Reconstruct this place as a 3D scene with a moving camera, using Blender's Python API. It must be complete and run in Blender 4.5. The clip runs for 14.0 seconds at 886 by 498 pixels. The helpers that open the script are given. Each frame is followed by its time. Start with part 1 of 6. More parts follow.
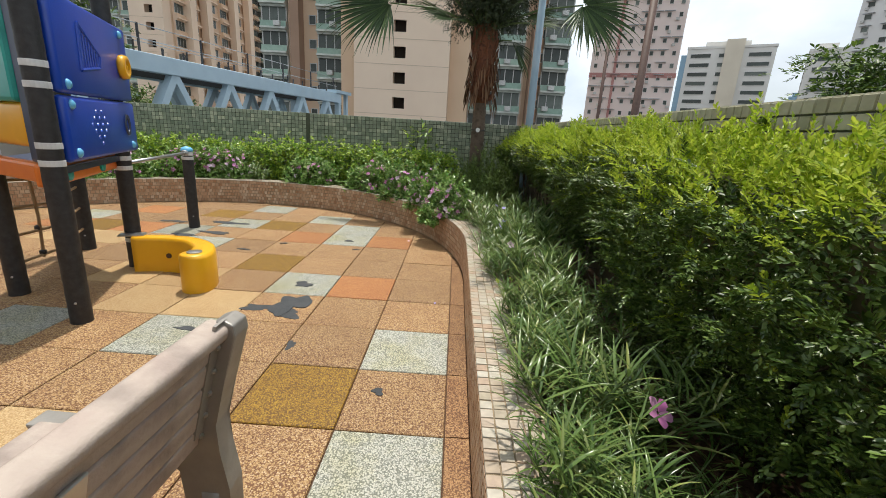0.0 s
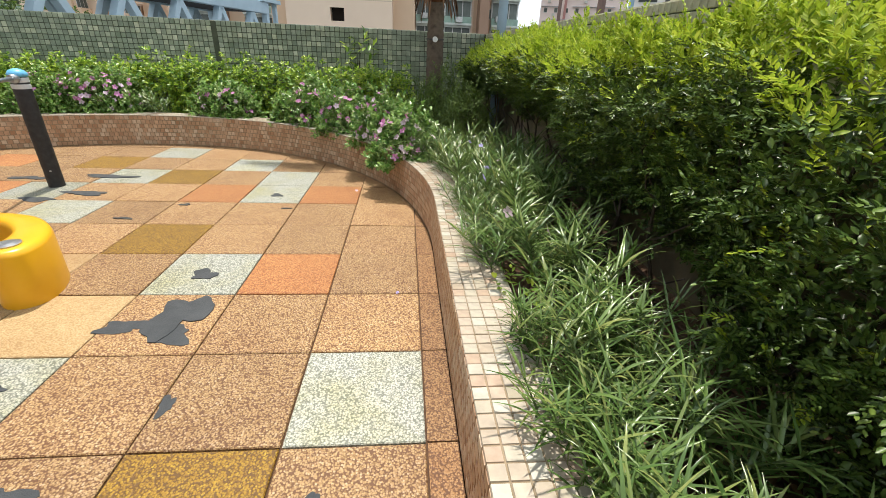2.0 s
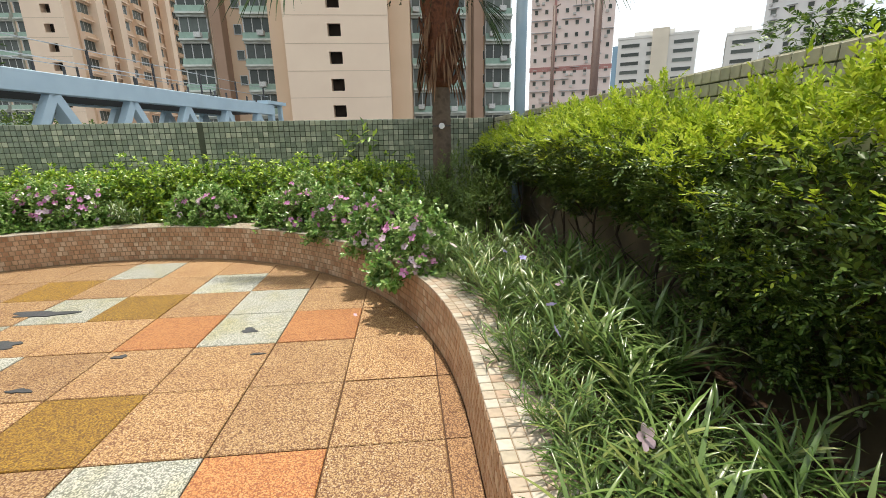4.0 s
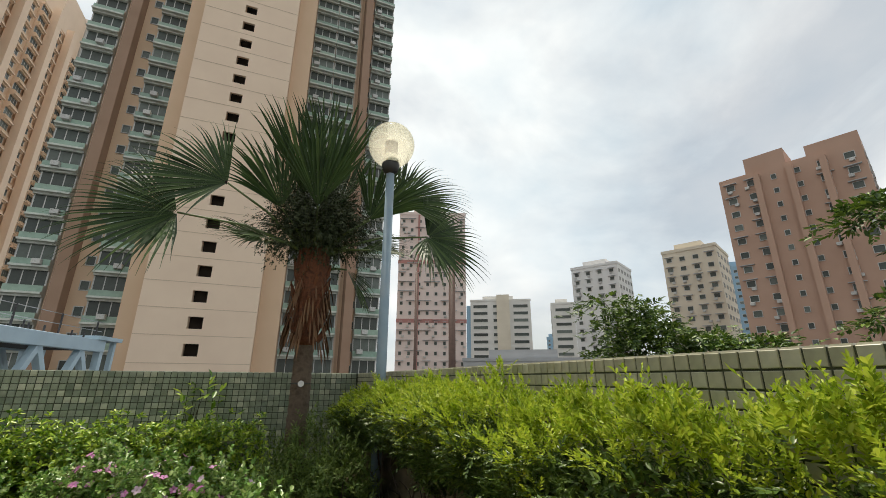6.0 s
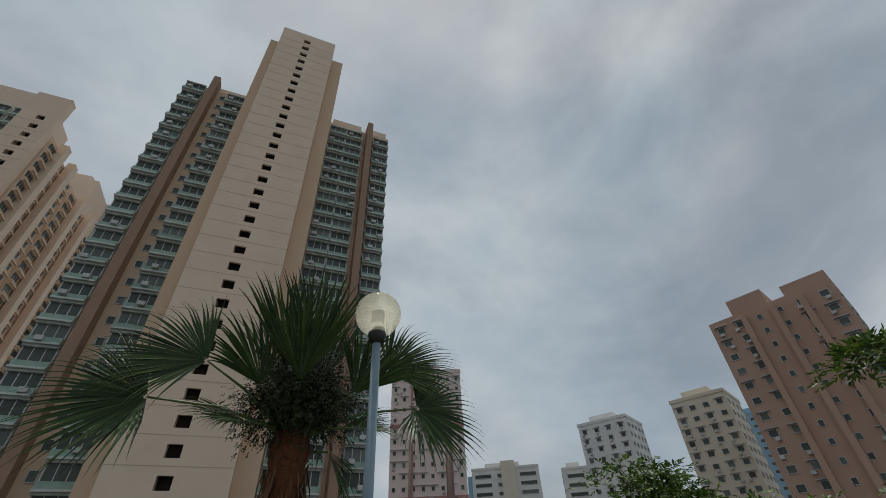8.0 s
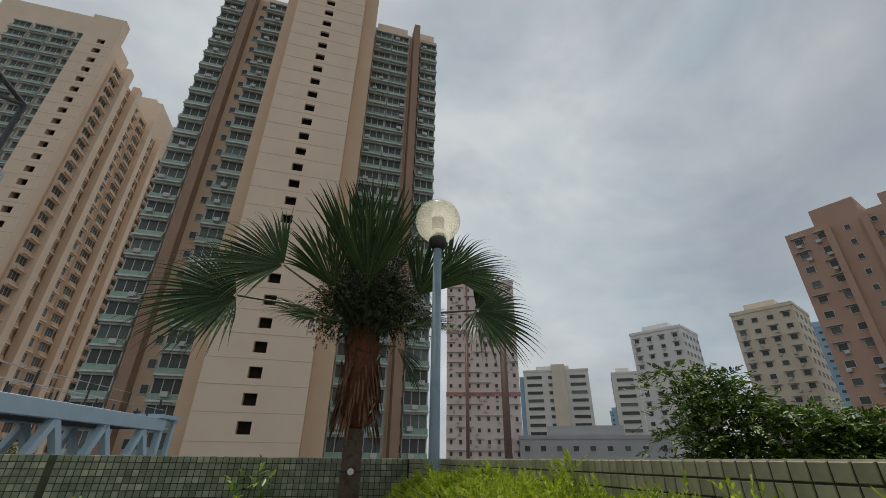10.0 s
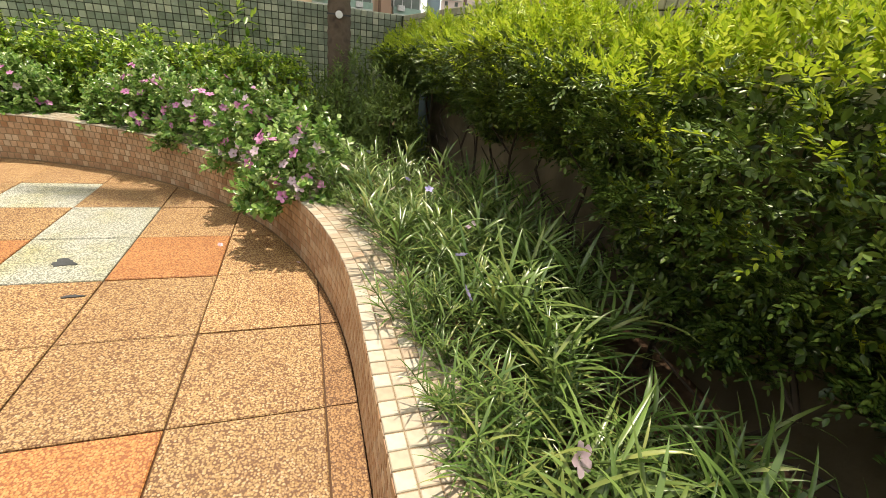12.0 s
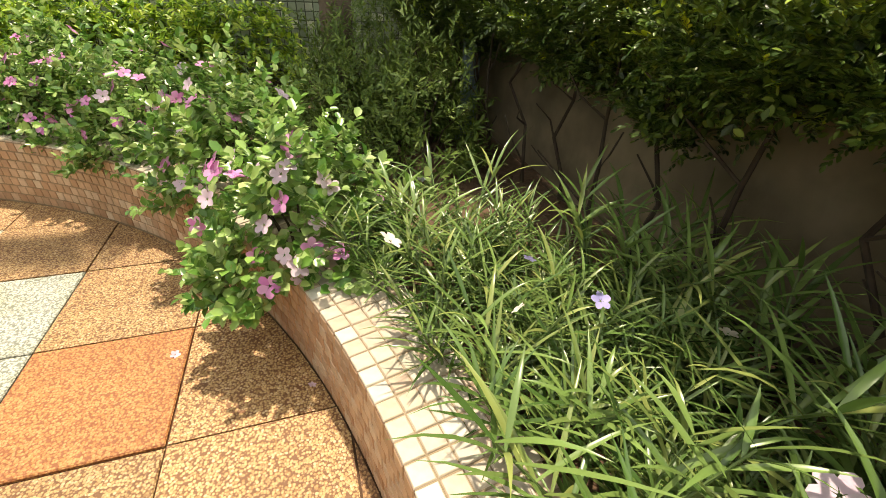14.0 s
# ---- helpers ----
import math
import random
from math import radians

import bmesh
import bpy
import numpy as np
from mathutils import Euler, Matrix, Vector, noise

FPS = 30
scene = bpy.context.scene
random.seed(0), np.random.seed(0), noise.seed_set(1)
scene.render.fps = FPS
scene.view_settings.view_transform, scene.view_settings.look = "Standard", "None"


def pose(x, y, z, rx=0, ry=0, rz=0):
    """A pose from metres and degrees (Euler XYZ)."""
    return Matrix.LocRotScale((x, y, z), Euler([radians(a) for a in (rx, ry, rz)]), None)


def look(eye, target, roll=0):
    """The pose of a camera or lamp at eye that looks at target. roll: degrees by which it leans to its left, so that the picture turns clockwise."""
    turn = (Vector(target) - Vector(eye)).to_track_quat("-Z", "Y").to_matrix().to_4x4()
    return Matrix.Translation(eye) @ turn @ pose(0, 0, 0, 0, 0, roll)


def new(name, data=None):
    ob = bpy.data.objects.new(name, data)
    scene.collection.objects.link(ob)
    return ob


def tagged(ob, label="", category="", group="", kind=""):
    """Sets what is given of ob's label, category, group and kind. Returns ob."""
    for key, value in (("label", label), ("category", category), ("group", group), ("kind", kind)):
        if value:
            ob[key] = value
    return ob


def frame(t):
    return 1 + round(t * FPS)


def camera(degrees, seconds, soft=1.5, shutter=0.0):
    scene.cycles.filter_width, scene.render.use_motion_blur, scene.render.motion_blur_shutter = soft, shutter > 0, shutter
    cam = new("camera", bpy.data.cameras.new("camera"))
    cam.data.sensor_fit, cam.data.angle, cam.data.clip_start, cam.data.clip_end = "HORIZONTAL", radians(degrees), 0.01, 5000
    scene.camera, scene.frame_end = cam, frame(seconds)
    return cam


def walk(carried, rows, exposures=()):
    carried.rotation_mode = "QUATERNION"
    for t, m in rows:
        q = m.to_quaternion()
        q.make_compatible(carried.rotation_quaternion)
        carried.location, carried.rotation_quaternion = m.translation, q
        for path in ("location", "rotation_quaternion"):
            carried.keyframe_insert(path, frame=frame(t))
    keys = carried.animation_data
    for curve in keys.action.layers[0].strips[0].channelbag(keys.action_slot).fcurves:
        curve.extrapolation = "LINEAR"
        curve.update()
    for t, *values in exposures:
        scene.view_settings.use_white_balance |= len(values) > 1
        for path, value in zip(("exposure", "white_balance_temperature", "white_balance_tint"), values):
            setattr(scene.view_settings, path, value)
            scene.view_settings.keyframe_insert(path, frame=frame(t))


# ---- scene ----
cam = camera(93.2, 14.0, soft=0.62)
PATH = [
    (0, (-0.031, -2.086, 1.322), (-0.063, -0.161, 0.781), 3.5),
    (0.5, (0.004, -1.958, 1.288), (0.096, -0.066, 0.648), 3.7),
    (1, (-0.089, -1.671, 1.278), (0.049, 0.194, 0.567), 4.3),
    (1.5, (-0.094, -1.348, 1.246), (0.062, 0.49, 0.474), 4.3),
    (2, (-0.079, -1.039, 1.249), (0.102, 0.759, 0.393), 2.7),
    (2.5, (-0.118, -0.714, 1.236), (0.159, 1.066, 0.368), 1.0),
    (2.7, (-0.123, -0.59, 1.234), (0.176, 1.182, 0.357), 0.2),
    (4.8, (-0.115, 0.081, 1.326), (-0.021, 2.077, 1.227), -1.4),
    (5, (-0.101, 0.071, 1.357), (0.082, 2.063, 1.366), -1.3),
    (5.5, (-0.101, 0.032, 1.394), (0.226, 1.978, 1.714), -0.5),
    (6, (-0.095, -0.094, 1.414), (0.628, 1.673, 2.012), 0.3),
    (6.5, (-0.079, -0.223, 1.466), (0.837, 1.323, 2.343), 1.5),
    (7, (-0.06, -0.225, 1.505), (0.89, 1.126, 2.63), -0.7),
    (7.5, (-0.047, -0.189, 1.537), (0.808, 1.16, 2.74), -3.0),
    (7.7, (-0.048, -0.173, 1.542), (0.705, 1.209, 2.775), -3.8),
    (9.8, (-0.109, -0.05, 1.522), (0.296, 1.573, 2.618), 0.1),
    (10.2, (-0.086, -0.056, 1.432), (0.519, 1.774, 1.966), 1.2),
    (10.5, (-0.068, -0.059, 1.374), (0.684, 1.793, 1.438), 0.9),
    (11, (-0.07, -0.014, 1.3), (0.71, 1.767, 0.831), 2.2),
    (11.5, (-0.094, 0.093, 1.203), (0.594, 1.806, 0.434), 4.1),
    (12, (-0.04, 0.355, 1.194), (0.569, 2.055, 0.336), 6.9),
    (12.5, (0.021, 0.662, 1.171), (0.577, 2.315, 0.193), 8.3),
    (13, (-0.031, 0.969, 1.165), (0.534, 2.603, 0.16), 8.4),
    (13.5, (-0.046, 1.278, 1.135), (0.531, 2.903, 0.122), 5.4),
    (14, (-0.018, 1.614, 1.121), (0.541, 3.21, 0.052), 2.7),
]
walk(cam, [(t, look(eye, target, roll)) for t, eye, target, roll in PATH],
     exposures=[(0.0, -0.02, 6500, 10), (1.0, 0.12, 6500, 10), (2.7, 0.42, 6600, 10), (4.8, 0.28, 6900, 10), (5.5, 0.14, 7000, 10), (6.0, -0.22, 7000, 10), (6.2, -0.38, 7000, 10), (6.8, -0.82, 6500, 9), (7.4, -1.12, 6300, 8),
                (9.0, -1.28, 6400, 9), (9.8, -1.12, 6500, 10), (10.3, -0.80, 6900, 10), (10.5, -0.72, 6800, 10), (10.7, 0.15, 7200, 10), (11.0, 0.3, 7500, 10), (11.5, 0.4, 7600, 10), (12.5, 0.6, 7700, 10), (14.0, 0.76, 7800, 10)])

# ---------------------------------------------------------------- light
SUN_AZ, SUN_EL = 3.0, 75.0        # degrees to the right of +y, and up
world = bpy.data.worlds.new("world")
scene.world = world
world.use_nodes = True


def build_sky():
    nt = world.node_tree
    nt.nodes.clear()
    out = nt.nodes.new("ShaderNodeOutputWorld")
    back = nt.nodes.new("ShaderNodeBackground")
    sky = nt.nodes.new("ShaderNodeTexSky")
    sky.sky_type = "NISHITA"
    sky.sun_disc = False
    sky.sun_elevation, sky.sun_rotation = radians(SUN_EL), radians(SUN_AZ)
    sky.air_density, sky.dust_density, sky.ozone_density = 1.0, 1.6, 1.2
    # hazy cloud cover: a pale layer over the sky, thinner where the blue shows through
    geo = nt.nodes.new("ShaderNodeTexCoord")
    flat = nt.nodes.new("ShaderNodeMapping")
    flat.inputs["Scale"].default_value = (1.0, 1.0, 1.5)
    n1 = nt.nodes.new("ShaderNodeTexNoise")
    n1.inputs["Scale"].default_value, n1.inputs["Detail"].default_value, n1.inputs["Roughness"].default_value = 1.7, 8, 0.54
    n1.inputs["Distortion"].default_value = 0.5
    ramp = nt.nodes.new("ShaderNodeValToRGB")
    ramp.color_ramp.elements[0].position, ramp.color_ramp.elements[0].color = 0.36, (0.52, 0.52, 0.52, 1)
    ramp.color_ramp.elements[1].position, ramp.color_ramp.elements[1].color = 0.62, (0.96, 0.96, 0.96, 1)
    mix = nt.nodes.new("ShaderNodeMix")
    mix.data_type = "RGBA"
    cloud = nt.nodes.new("ShaderNodeMix")
    cloud.data_type = "RGBA"
    n2 = nt.nodes.new("ShaderNodeTexNoise")
    n2.inputs["Scale"].default_value, n2.inputs["Detail"].default_value = 2.2, 7
    cl_c = nt.nodes.new("ShaderNodeMapRange")
    cl_c.inputs["From Min"].default_value, cl_c.inputs["From Max"].default_value = 0.34, 0.66
    cloud.inputs[6].default_value, cloud.inputs[7].default_value = (9.6, 11.3, 12.7, 1), (15.6, 16.0, 16.1, 1)
    lk = nt.links.new
    lk(geo.outputs["Generated"], flat.inputs["Vector"])
    lk(flat.outputs["Vector"], n1.inputs["Vector"])
    lk(flat.outputs["Vector"], n2.inputs["Vector"])
    lk(n2.outputs["Fac"], cl_c.inputs["Value"])
    lk(cl_c.outputs[0], cloud.inputs[0])
    lk(n1.outputs["Fac"], ramp.inputs["Fac"])
    lk(ramp.outputs["Color"], mix.inputs[0])
    lk(sky.outputs["Color"], mix.inputs[6])
    lk(cloud.outputs[2], mix.inputs[7])
    lk(mix.outputs[2], back.inputs["Color"])
    back.inputs["Strength"].default_value = 0.09
    lk(back.outputs[0], out.inputs[0])


build_sky()
sun = new("sun", bpy.data.lights.new("sun", "SUN"))
sun.data.energy, sun.data.angle, sun.data.color = 4.3, radians(1.5), (1.0, 0.94, 0.84)
sun.matrix_world = look((20 * math.sin(radians(SUN_AZ)) * math.cos(radians(SUN_EL)), 20 * math.cos(radians(SUN_AZ)) * math.cos(radians(SUN_EL)),
                         20 * math.sin(radians(SUN_EL))), (0, 0, 0))

# ---------------------------------------------------------------- materials
MATS = {}


def material(name, colours, rough=0.7, metal=0.0, by="noise", scale=8.0, detail=4.0, bump=0.0, bump_scale=60.0, stain=0.0, stain_scale=1.2,
             stain_colour=(0.1, 0.08, 0.06), through_light=0.0, coat=0.0, spec=0.5):
    """A procedural surface: its colours spread by noise, by piece ("island") or by object ("object"), then broad stains and a fine relief."""
    m = bpy.data.materials.new(name)
    MATS[name] = m
    m.use_nodes = True
    nt = m.node_tree
    b = nt.nodes["Principled BSDF"]
    lk = nt.links.new
    co = nt.nodes.new("ShaderNodeTexCoord")
    src = nt.nodes.new("ShaderNodeNewGeometry") if by in ("object", "island") else None
    noise_n = nt.nodes.new("ShaderNodeTexNoise")
    noise_n.inputs["Scale"].default_value, noise_n.inputs["Detail"].default_value = scale, detail
    lk(co.outputs["Object"], noise_n.inputs["Vector"])
    ramp = nt.nodes.new("ShaderNodeValToRGB")
    el = ramp.color_ramp.elements
    lo, hi = (0.3, 0.7) if by == "noise" else (0.0, 1.0)
    while len(el) < len(colours):
        el.new(0.5)
    for i, c in enumerate(colours):
        el[i].position = lo + (hi - lo) * i / max(1, len(colours) - 1)
        el[i].color = (*c, 1)
    if by == "noise":
        lk(noise_n.outputs["Fac"], ramp.inputs["Fac"])
    elif by == "island":
        lk(src.outputs["Random Per Island"], ramp.inputs["Fac"])
    else:
        info = nt.nodes.new("ShaderNodeObjectInfo")
        lk(info.outputs["Random"], ramp.inputs["Fac"])
    col = ramp.outputs["Color"]
    if by != "noise":
        soft = nt.nodes.new("ShaderNodeMix")
        soft.data_type, soft.blend_type = "RGBA", "MULTIPLY"
        grey = nt.nodes.new("ShaderNodeValToRGB")
        grey.color_ramp.elements[0].position, grey.color_ramp.elements[0].color = 0.3, (0.72, 0.72, 0.72, 1)
        grey.color_ramp.elements[1].position, grey.color_ramp.elements[1].color = 0.7, (1, 1, 1, 1)
        lk(noise_n.outputs["Fac"], grey.inputs["Fac"])
        soft.inputs[0].default_value = 1.0
        lk(col, soft.inputs[6])
        lk(grey.outputs["Color"], soft.inputs[7])
        col = soft.outputs[2]
    if stain:
        n2 = nt.nodes.new("ShaderNodeTexNoise")
        n2.inputs["Scale"].default_value, n2.inputs["Detail"].default_value = stain_scale, 6
        lk(co.outputs["Object"], n2.inputs["Vector"])
        r2 = nt.nodes.new("ShaderNodeValToRGB")
        r2.color_ramp.elements[0].position, r2.color_ramp.elements[1].position = 0.5, 0.72
        r2.color_ramp.elements[1].color = (stain, stain, stain, 1)
        lk(n2.outputs["Fac"], r2.inputs["Fac"])
        mx = nt.nodes.new("ShaderNodeMix")
        mx.data_type = "RGBA"
        lk(r2.outputs["Color"], mx.inputs[0])
        lk(col, mx.inputs[6])
        mx.inputs[7].default_value = (*stain_colour, 1)
        col = mx.outputs[2]
    lk(col, b.inputs["Base Color"])
    b.inputs["Roughness"].default_value, b.inputs["Metallic"].default_value = rough, metal
    b.inputs["Coat Weight"].default_value = coat
    b.inputs["Specular IOR Level"].default_value = spec
    if bump:
        n3 = nt.nodes.new("ShaderNodeTexNoise")
        n3.inputs["Scale"].default_value, n3.inputs["Detail"].default_value = bump_scale, 3
        lk(co.outputs["Object"], n3.inputs["Vector"])
        bp = nt.nodes.new("ShaderNodeBump")
        bp.inputs["Strength"].default_value, bp.inputs["Distance"].default_value = bump, 0.01
        lk(n3.outputs["Fac"], bp.inputs["Height"])
        lk(bp.outputs["Normal"], b.inputs["Normal"])
    if through_light:
        tr = nt.nodes.new("ShaderNodeBsdfTranslucent")
        lk(col, tr.inputs["Color"])
        ms = nt.nodes.new("ShaderNodeMixShader")
        ms.inputs[0].default_value = through_light
        lk(b.outputs[0], ms.inputs[1])
        lk(tr.outputs[0], ms.inputs[2])
        lk(ms.outputs[0], nt.nodes["Material Output"].inputs["Surface"])
    return m


def crumb(name, grains, gap, patch=(0.3, 0.25, 0.2), worn=0.25):
    """Rubber crumb safety tile: coarse coloured granules with dark gaps, worn paler or dirtier in patches."""
    m = bpy.data.materials.new(name)
    MATS[name] = m
    m.use_nodes = True
    nt = m.node_tree
    b = nt.nodes["Principled BSDF"]
    lk = nt.links.new
    co = nt.nodes.new("ShaderNodeTexCoord")
    vo = nt.nodes.new("ShaderNodeTexVoronoi")
    vo.inputs["Scale"].default_value = 138
    info = nt.nodes.new("ShaderNodeObjectInfo")
    add = nt.nodes.new("ShaderNodeVectorMath")
    sc = nt.nodes.new("ShaderNodeVectorMath")
    sc.operation = "SCALE"
    lk(info.outputs["Location"], sc.inputs[0])
    sc.inputs["Scale"].default_value = 1.0
    lk(co.outputs["Object"], add.inputs[0])
    lk(sc.outputs[0], add.inputs[1])
    vec = add.outputs[0]
    lk(vec, vo.inputs["Vector"])
    bw = nt.nodes.new("ShaderNodeSeparateColor")
    lk(vo.outputs["Color"], bw.inputs[0])
    ramp = nt.nodes.new("ShaderNodeValToRGB")
    el = ramp.color_ramp.elements
    while len(el) < len(grains):
        el.new(0.5)
    for i, c in enumerate(grains):
        el[i].position, el[i].color = i / (len(grains) - 1), (*c, 1)
    lk(bw.outputs[0], ramp.inputs["Fac"])
    edge = nt.nodes.new("ShaderNodeValToRGB")
    edge.color_ramp.elements[0].position, edge.color_ramp.elements[0].color = 0.45, (0, 0, 0, 1)
    edge.color_ramp.elements[1].position, edge.color_ramp.elements[1].color = 0.68, (1, 1, 1, 1)
    lk(vo.outputs["Distance"], edge.inputs["Fac"])
    mx = nt.nodes.new("ShaderNodeMix")
    mx.data_type = "RGBA"
    lk(edge.outputs["Color"], mx.inputs[0])
    lk(ramp.outputs["Color"], mx.inputs[6])
    mx.inputs[7].default_value = (*gap, 1)
    n2 = nt.nodes.new("ShaderNodeTexNoise")
    n2.inputs["Scale"].default_value, n2.inputs["Detail"].default_value, n2.inputs["Roughness"].default_value = 3.0, 7, 0.65
    lk(vec, n2.inputs["Vector"])
    r2 = nt.nodes.new("ShaderNodeValToRGB")
    r2.color_ramp.elements[0].position, r2.color_ramp.elements[1].position = 0.44, 0.80
    r2.color_ramp.elements[1].color = (worn * 2, worn * 2, worn * 2, 1)
    lk(n2.outputs["Fac"], r2.inputs["Fac"])
    m2 = nt.nodes.new("ShaderNodeMix")
    m2.data_type, m2.blend_type = "RGBA", "MULTIPLY"
    lk(r2.outputs["Color"], m2.inputs[0])
    lk(mx.outputs[2], m2.inputs[6])
    m2.inputs[7].default_value = (*patch, 1)
    tint = nt.nodes.new("ShaderNodeMapRange")
    tint.inputs["To Min"].default_value, tint.inputs["To Max"].default_value = 0.78, 1.04
    lk(info.outputs["Random"], tint.inputs["Value"])
    m3 = nt.nodes.new("ShaderNodeVectorMath")
    m3.operation = "SCALE"
    lk(m2.outputs[2], m3.inputs[0])
    lk(tint.outputs[0], m3.inputs["Scale"])
    lk(m3.outputs[0], b.inputs["Base Color"])
    b.inputs["Roughness"].default_value = 0.62
    bp = nt.nodes.new("ShaderNodeBump")
    bp.inputs["Strength"].default_value, bp.inputs["Distance"].default_value = 0.55, 0.004
    bp.invert = True
    lk(vo.outputs["Distance"], bp.inputs["Height"])
    lk(bp.outputs["Normal"], b.inputs["Normal"])
    return m


def milky(name, colour):
    """Clear plastic gone milky: part light passes straight, part is scattered, with a gloss on top."""
    m = bpy.data.materials.new(name)
    MATS[name] = m
    m.use_nodes = True
    nt = m.node_tree
    nt.nodes.remove(nt.nodes["Principled BSDF"])
    lk = nt.links.new
    clear, scatter, gloss = (nt.nodes.new("ShaderNodeBsdf" + k) for k in ("Transparent", "Translucent", "Glossy"))
    clear.inputs["Color"].default_value = (0.97, 0.96, 0.90, 1)
    scatter.inputs["Color"].default_value = (*colour, 1)
    gloss.inputs["Roughness"].default_value = 0.06
    a, b = nt.nodes.new("ShaderNodeMixShader"), nt.nodes.new("ShaderNodeMixShader")
    a.inputs[0].default_value = 0.26
    lk(clear.outputs[0], a.inputs[1])
    lk(scatter.outputs[0], a.inputs[2])
    b.inputs[0].default_value = 0.05
    lk(a.outputs[0], b.inputs[1])
    lk(gloss.outputs[0], b.inputs[2])
    lk(b.outputs[0], nt.nodes["Material Output"].inputs["Surface"])
    return m


crumb("rubber_tan", [(0.24, 0.125, 0.045), (0.44, 0.28, 0.12), (0.51, 0.345, 0.165), (0.36, 0.205, 0.08), (0.60, 0.44, 0.27)], (0.155, 0.066, 0.024), (0.66, 0.52, 0.42), 0.34)
crumb("rubber_orange", [(0.42, 0.16, 0.045), (0.51, 0.235, 0.075), (0.55, 0.29, 0.11), (0.40, 0.14, 0.04)], (0.26, 0.085, 0.026), (0.72, 0.6, 0.5), 0.34)
crumb("rubber_pale", [(0.42, 0.42, 0.37), (0.50, 0.50, 0.44), (0.24, 0.25, 0.22), (0.53, 0.52, 0.45), (0.46, 0.46, 0.40)], (0.16, 0.17, 0.14), (0.86, 0.80, 0.42), 0.5)
crumb("rubber_ochre", [(0.26, 0.135, 0.008), (0.36, 0.205, 0.012), (0.18, 0.085, 0.006), (0.42, 0.265, 0.024)], (0.12, 0.055, 0.006), (0.7, 0.6, 0.4))
crumb("rubber_cream", [(0.47, 0.32, 0.155), (0.53, 0.38, 0.195), (0.44, 0.29, 0.13), (0.54, 0.40, 0.225)], (0.36, 0.23, 0.10), (0.80, 0.68, 0.58), 0.34)
crumb("rubber_rust", [(0.22, 0.105, 0.036), (0.38, 0.21, 0.085), (0.44, 0.265, 0.12), (0.30, 0.15, 0.055)], (0.14, 0.058, 0.02), (0.6, 0.46, 0.36), 0.4)
material("rubber_black", [(0.035, 0.04, 0.045), (0.06, 0.065, 0.07)], 0.8, bump=0.4, bump_scale=300)
material("joint", [(0.06, 0.03, 0.015), (0.10, 0.05, 0.025)], 0.9)
material("grout", [(0.30, 0.23, 0.15), (0.22, 0.16, 0.10)], 0.85, bump=0.2, stain=0.5, stain_scale=2.5, stain_colour=(0.11, 0.09, 0.045))
material("kerb_tile", [(0.46, 0.37, 0.28), (0.51, 0.45, 0.37), (0.47, 0.34, 0.25), (0.58, 0.54, 0.46), (0.44, 0.38, 0.29)], 0.32, by="object", scale=30, stain=0.25, stain_scale=9, stain_colour=(0.32, 0.25, 0.13))
material("kerb_tile_rest", [(0.46, 0.37, 0.28), (0.51, 0.45, 0.37), (0.47, 0.34, 0.25), (0.58, 0.54, 0.46), (0.44, 0.38, 0.29)], 0.32, by="island", scale=30, stain=0.25, stain_scale=9, stain_colour=(0.32, 0.25, 0.13))
material("kerb_face_tile", [(0.42, 0.24, 0.14), (0.54, 0.34, 0.21), (0.62, 0.49, 0.36), (0.36, 0.19, 0.10), (0.56, 0.39, 0.26), (0.44, 0.25, 0.14)], 0.35, by="object", scale=25, stain=0.3, stain_scale=5, stain_colour=(0.25, 0.13, 0.06))
material("kerb_face_rest", [(0.42, 0.24, 0.14), (0.54, 0.34, 0.21), (0.62, 0.49, 0.36), (0.36, 0.19, 0.10), (0.56, 0.39, 0.26), (0.44, 0.25, 0.14)], 0.35, by="island", scale=25, stain=0.3, stain_scale=5, stain_colour=(0.25, 0.13, 0.06))
material("wall_grout", [(0.05, 0.06, 0.04), (0.08, 0.09, 0.06)], 0.9, bump=0.2)
material("green_tile", [(0.20, 0.25, 0.19), (0.30, 0.35, 0.26), (0.24, 0.29, 0.22), (0.56, 0.58, 0.44), (0.26, 0.31, 0.24), (0.34, 0.38, 0.28), (0.17, 0.22, 0.16)], 0.3, by="island", scale=14)
material("khaki_tile", [(0.44, 0.42, 0.30), (0.54, 0.52, 0.39), (0.37, 0.36, 0.25), (0.50, 0.47, 0.34)], 0.35, by="object", scale=20, stain=0.3, stain_scale=4, stain_colour=(0.24, 0.22, 0.12))
material("khaki_rest", [(0.44, 0.42, 0.30), (0.54, 0.52, 0.39), (0.37, 0.36, 0.25), (0.50, 0.47, 0.34)], 0.35, by="island", scale=20, stain=0.3, stain_scale=4, stain_colour=(0.24, 0.22, 0.12))
material("wall_render", [(0.13, 0.105, 0.065), (0.19, 0.15, 0.095), (0.26, 0.21, 0.135)], 0.9, scale=5, detail=3, bump=0.3, bump_scale=25, stain=0.7, stain_scale=3, stain_colour=(0.085, 0.07, 0.04))
material("soil", [(0.05, 0.028, 0.016), (0.10, 0.055, 0.03), (0.07, 0.04, 0.022)], 0.95, scale=18, bump=1.0, bump_scale=40)
material("concrete", [(0.30, 0.28, 0.25), (0.38, 0.36, 0.32)], 0.85, scale=2, bump=0.2)
material("ground", [(0.06, 0.06, 0.06), (0.09, 0.09, 0.085)], 0.9, scale=0.2)
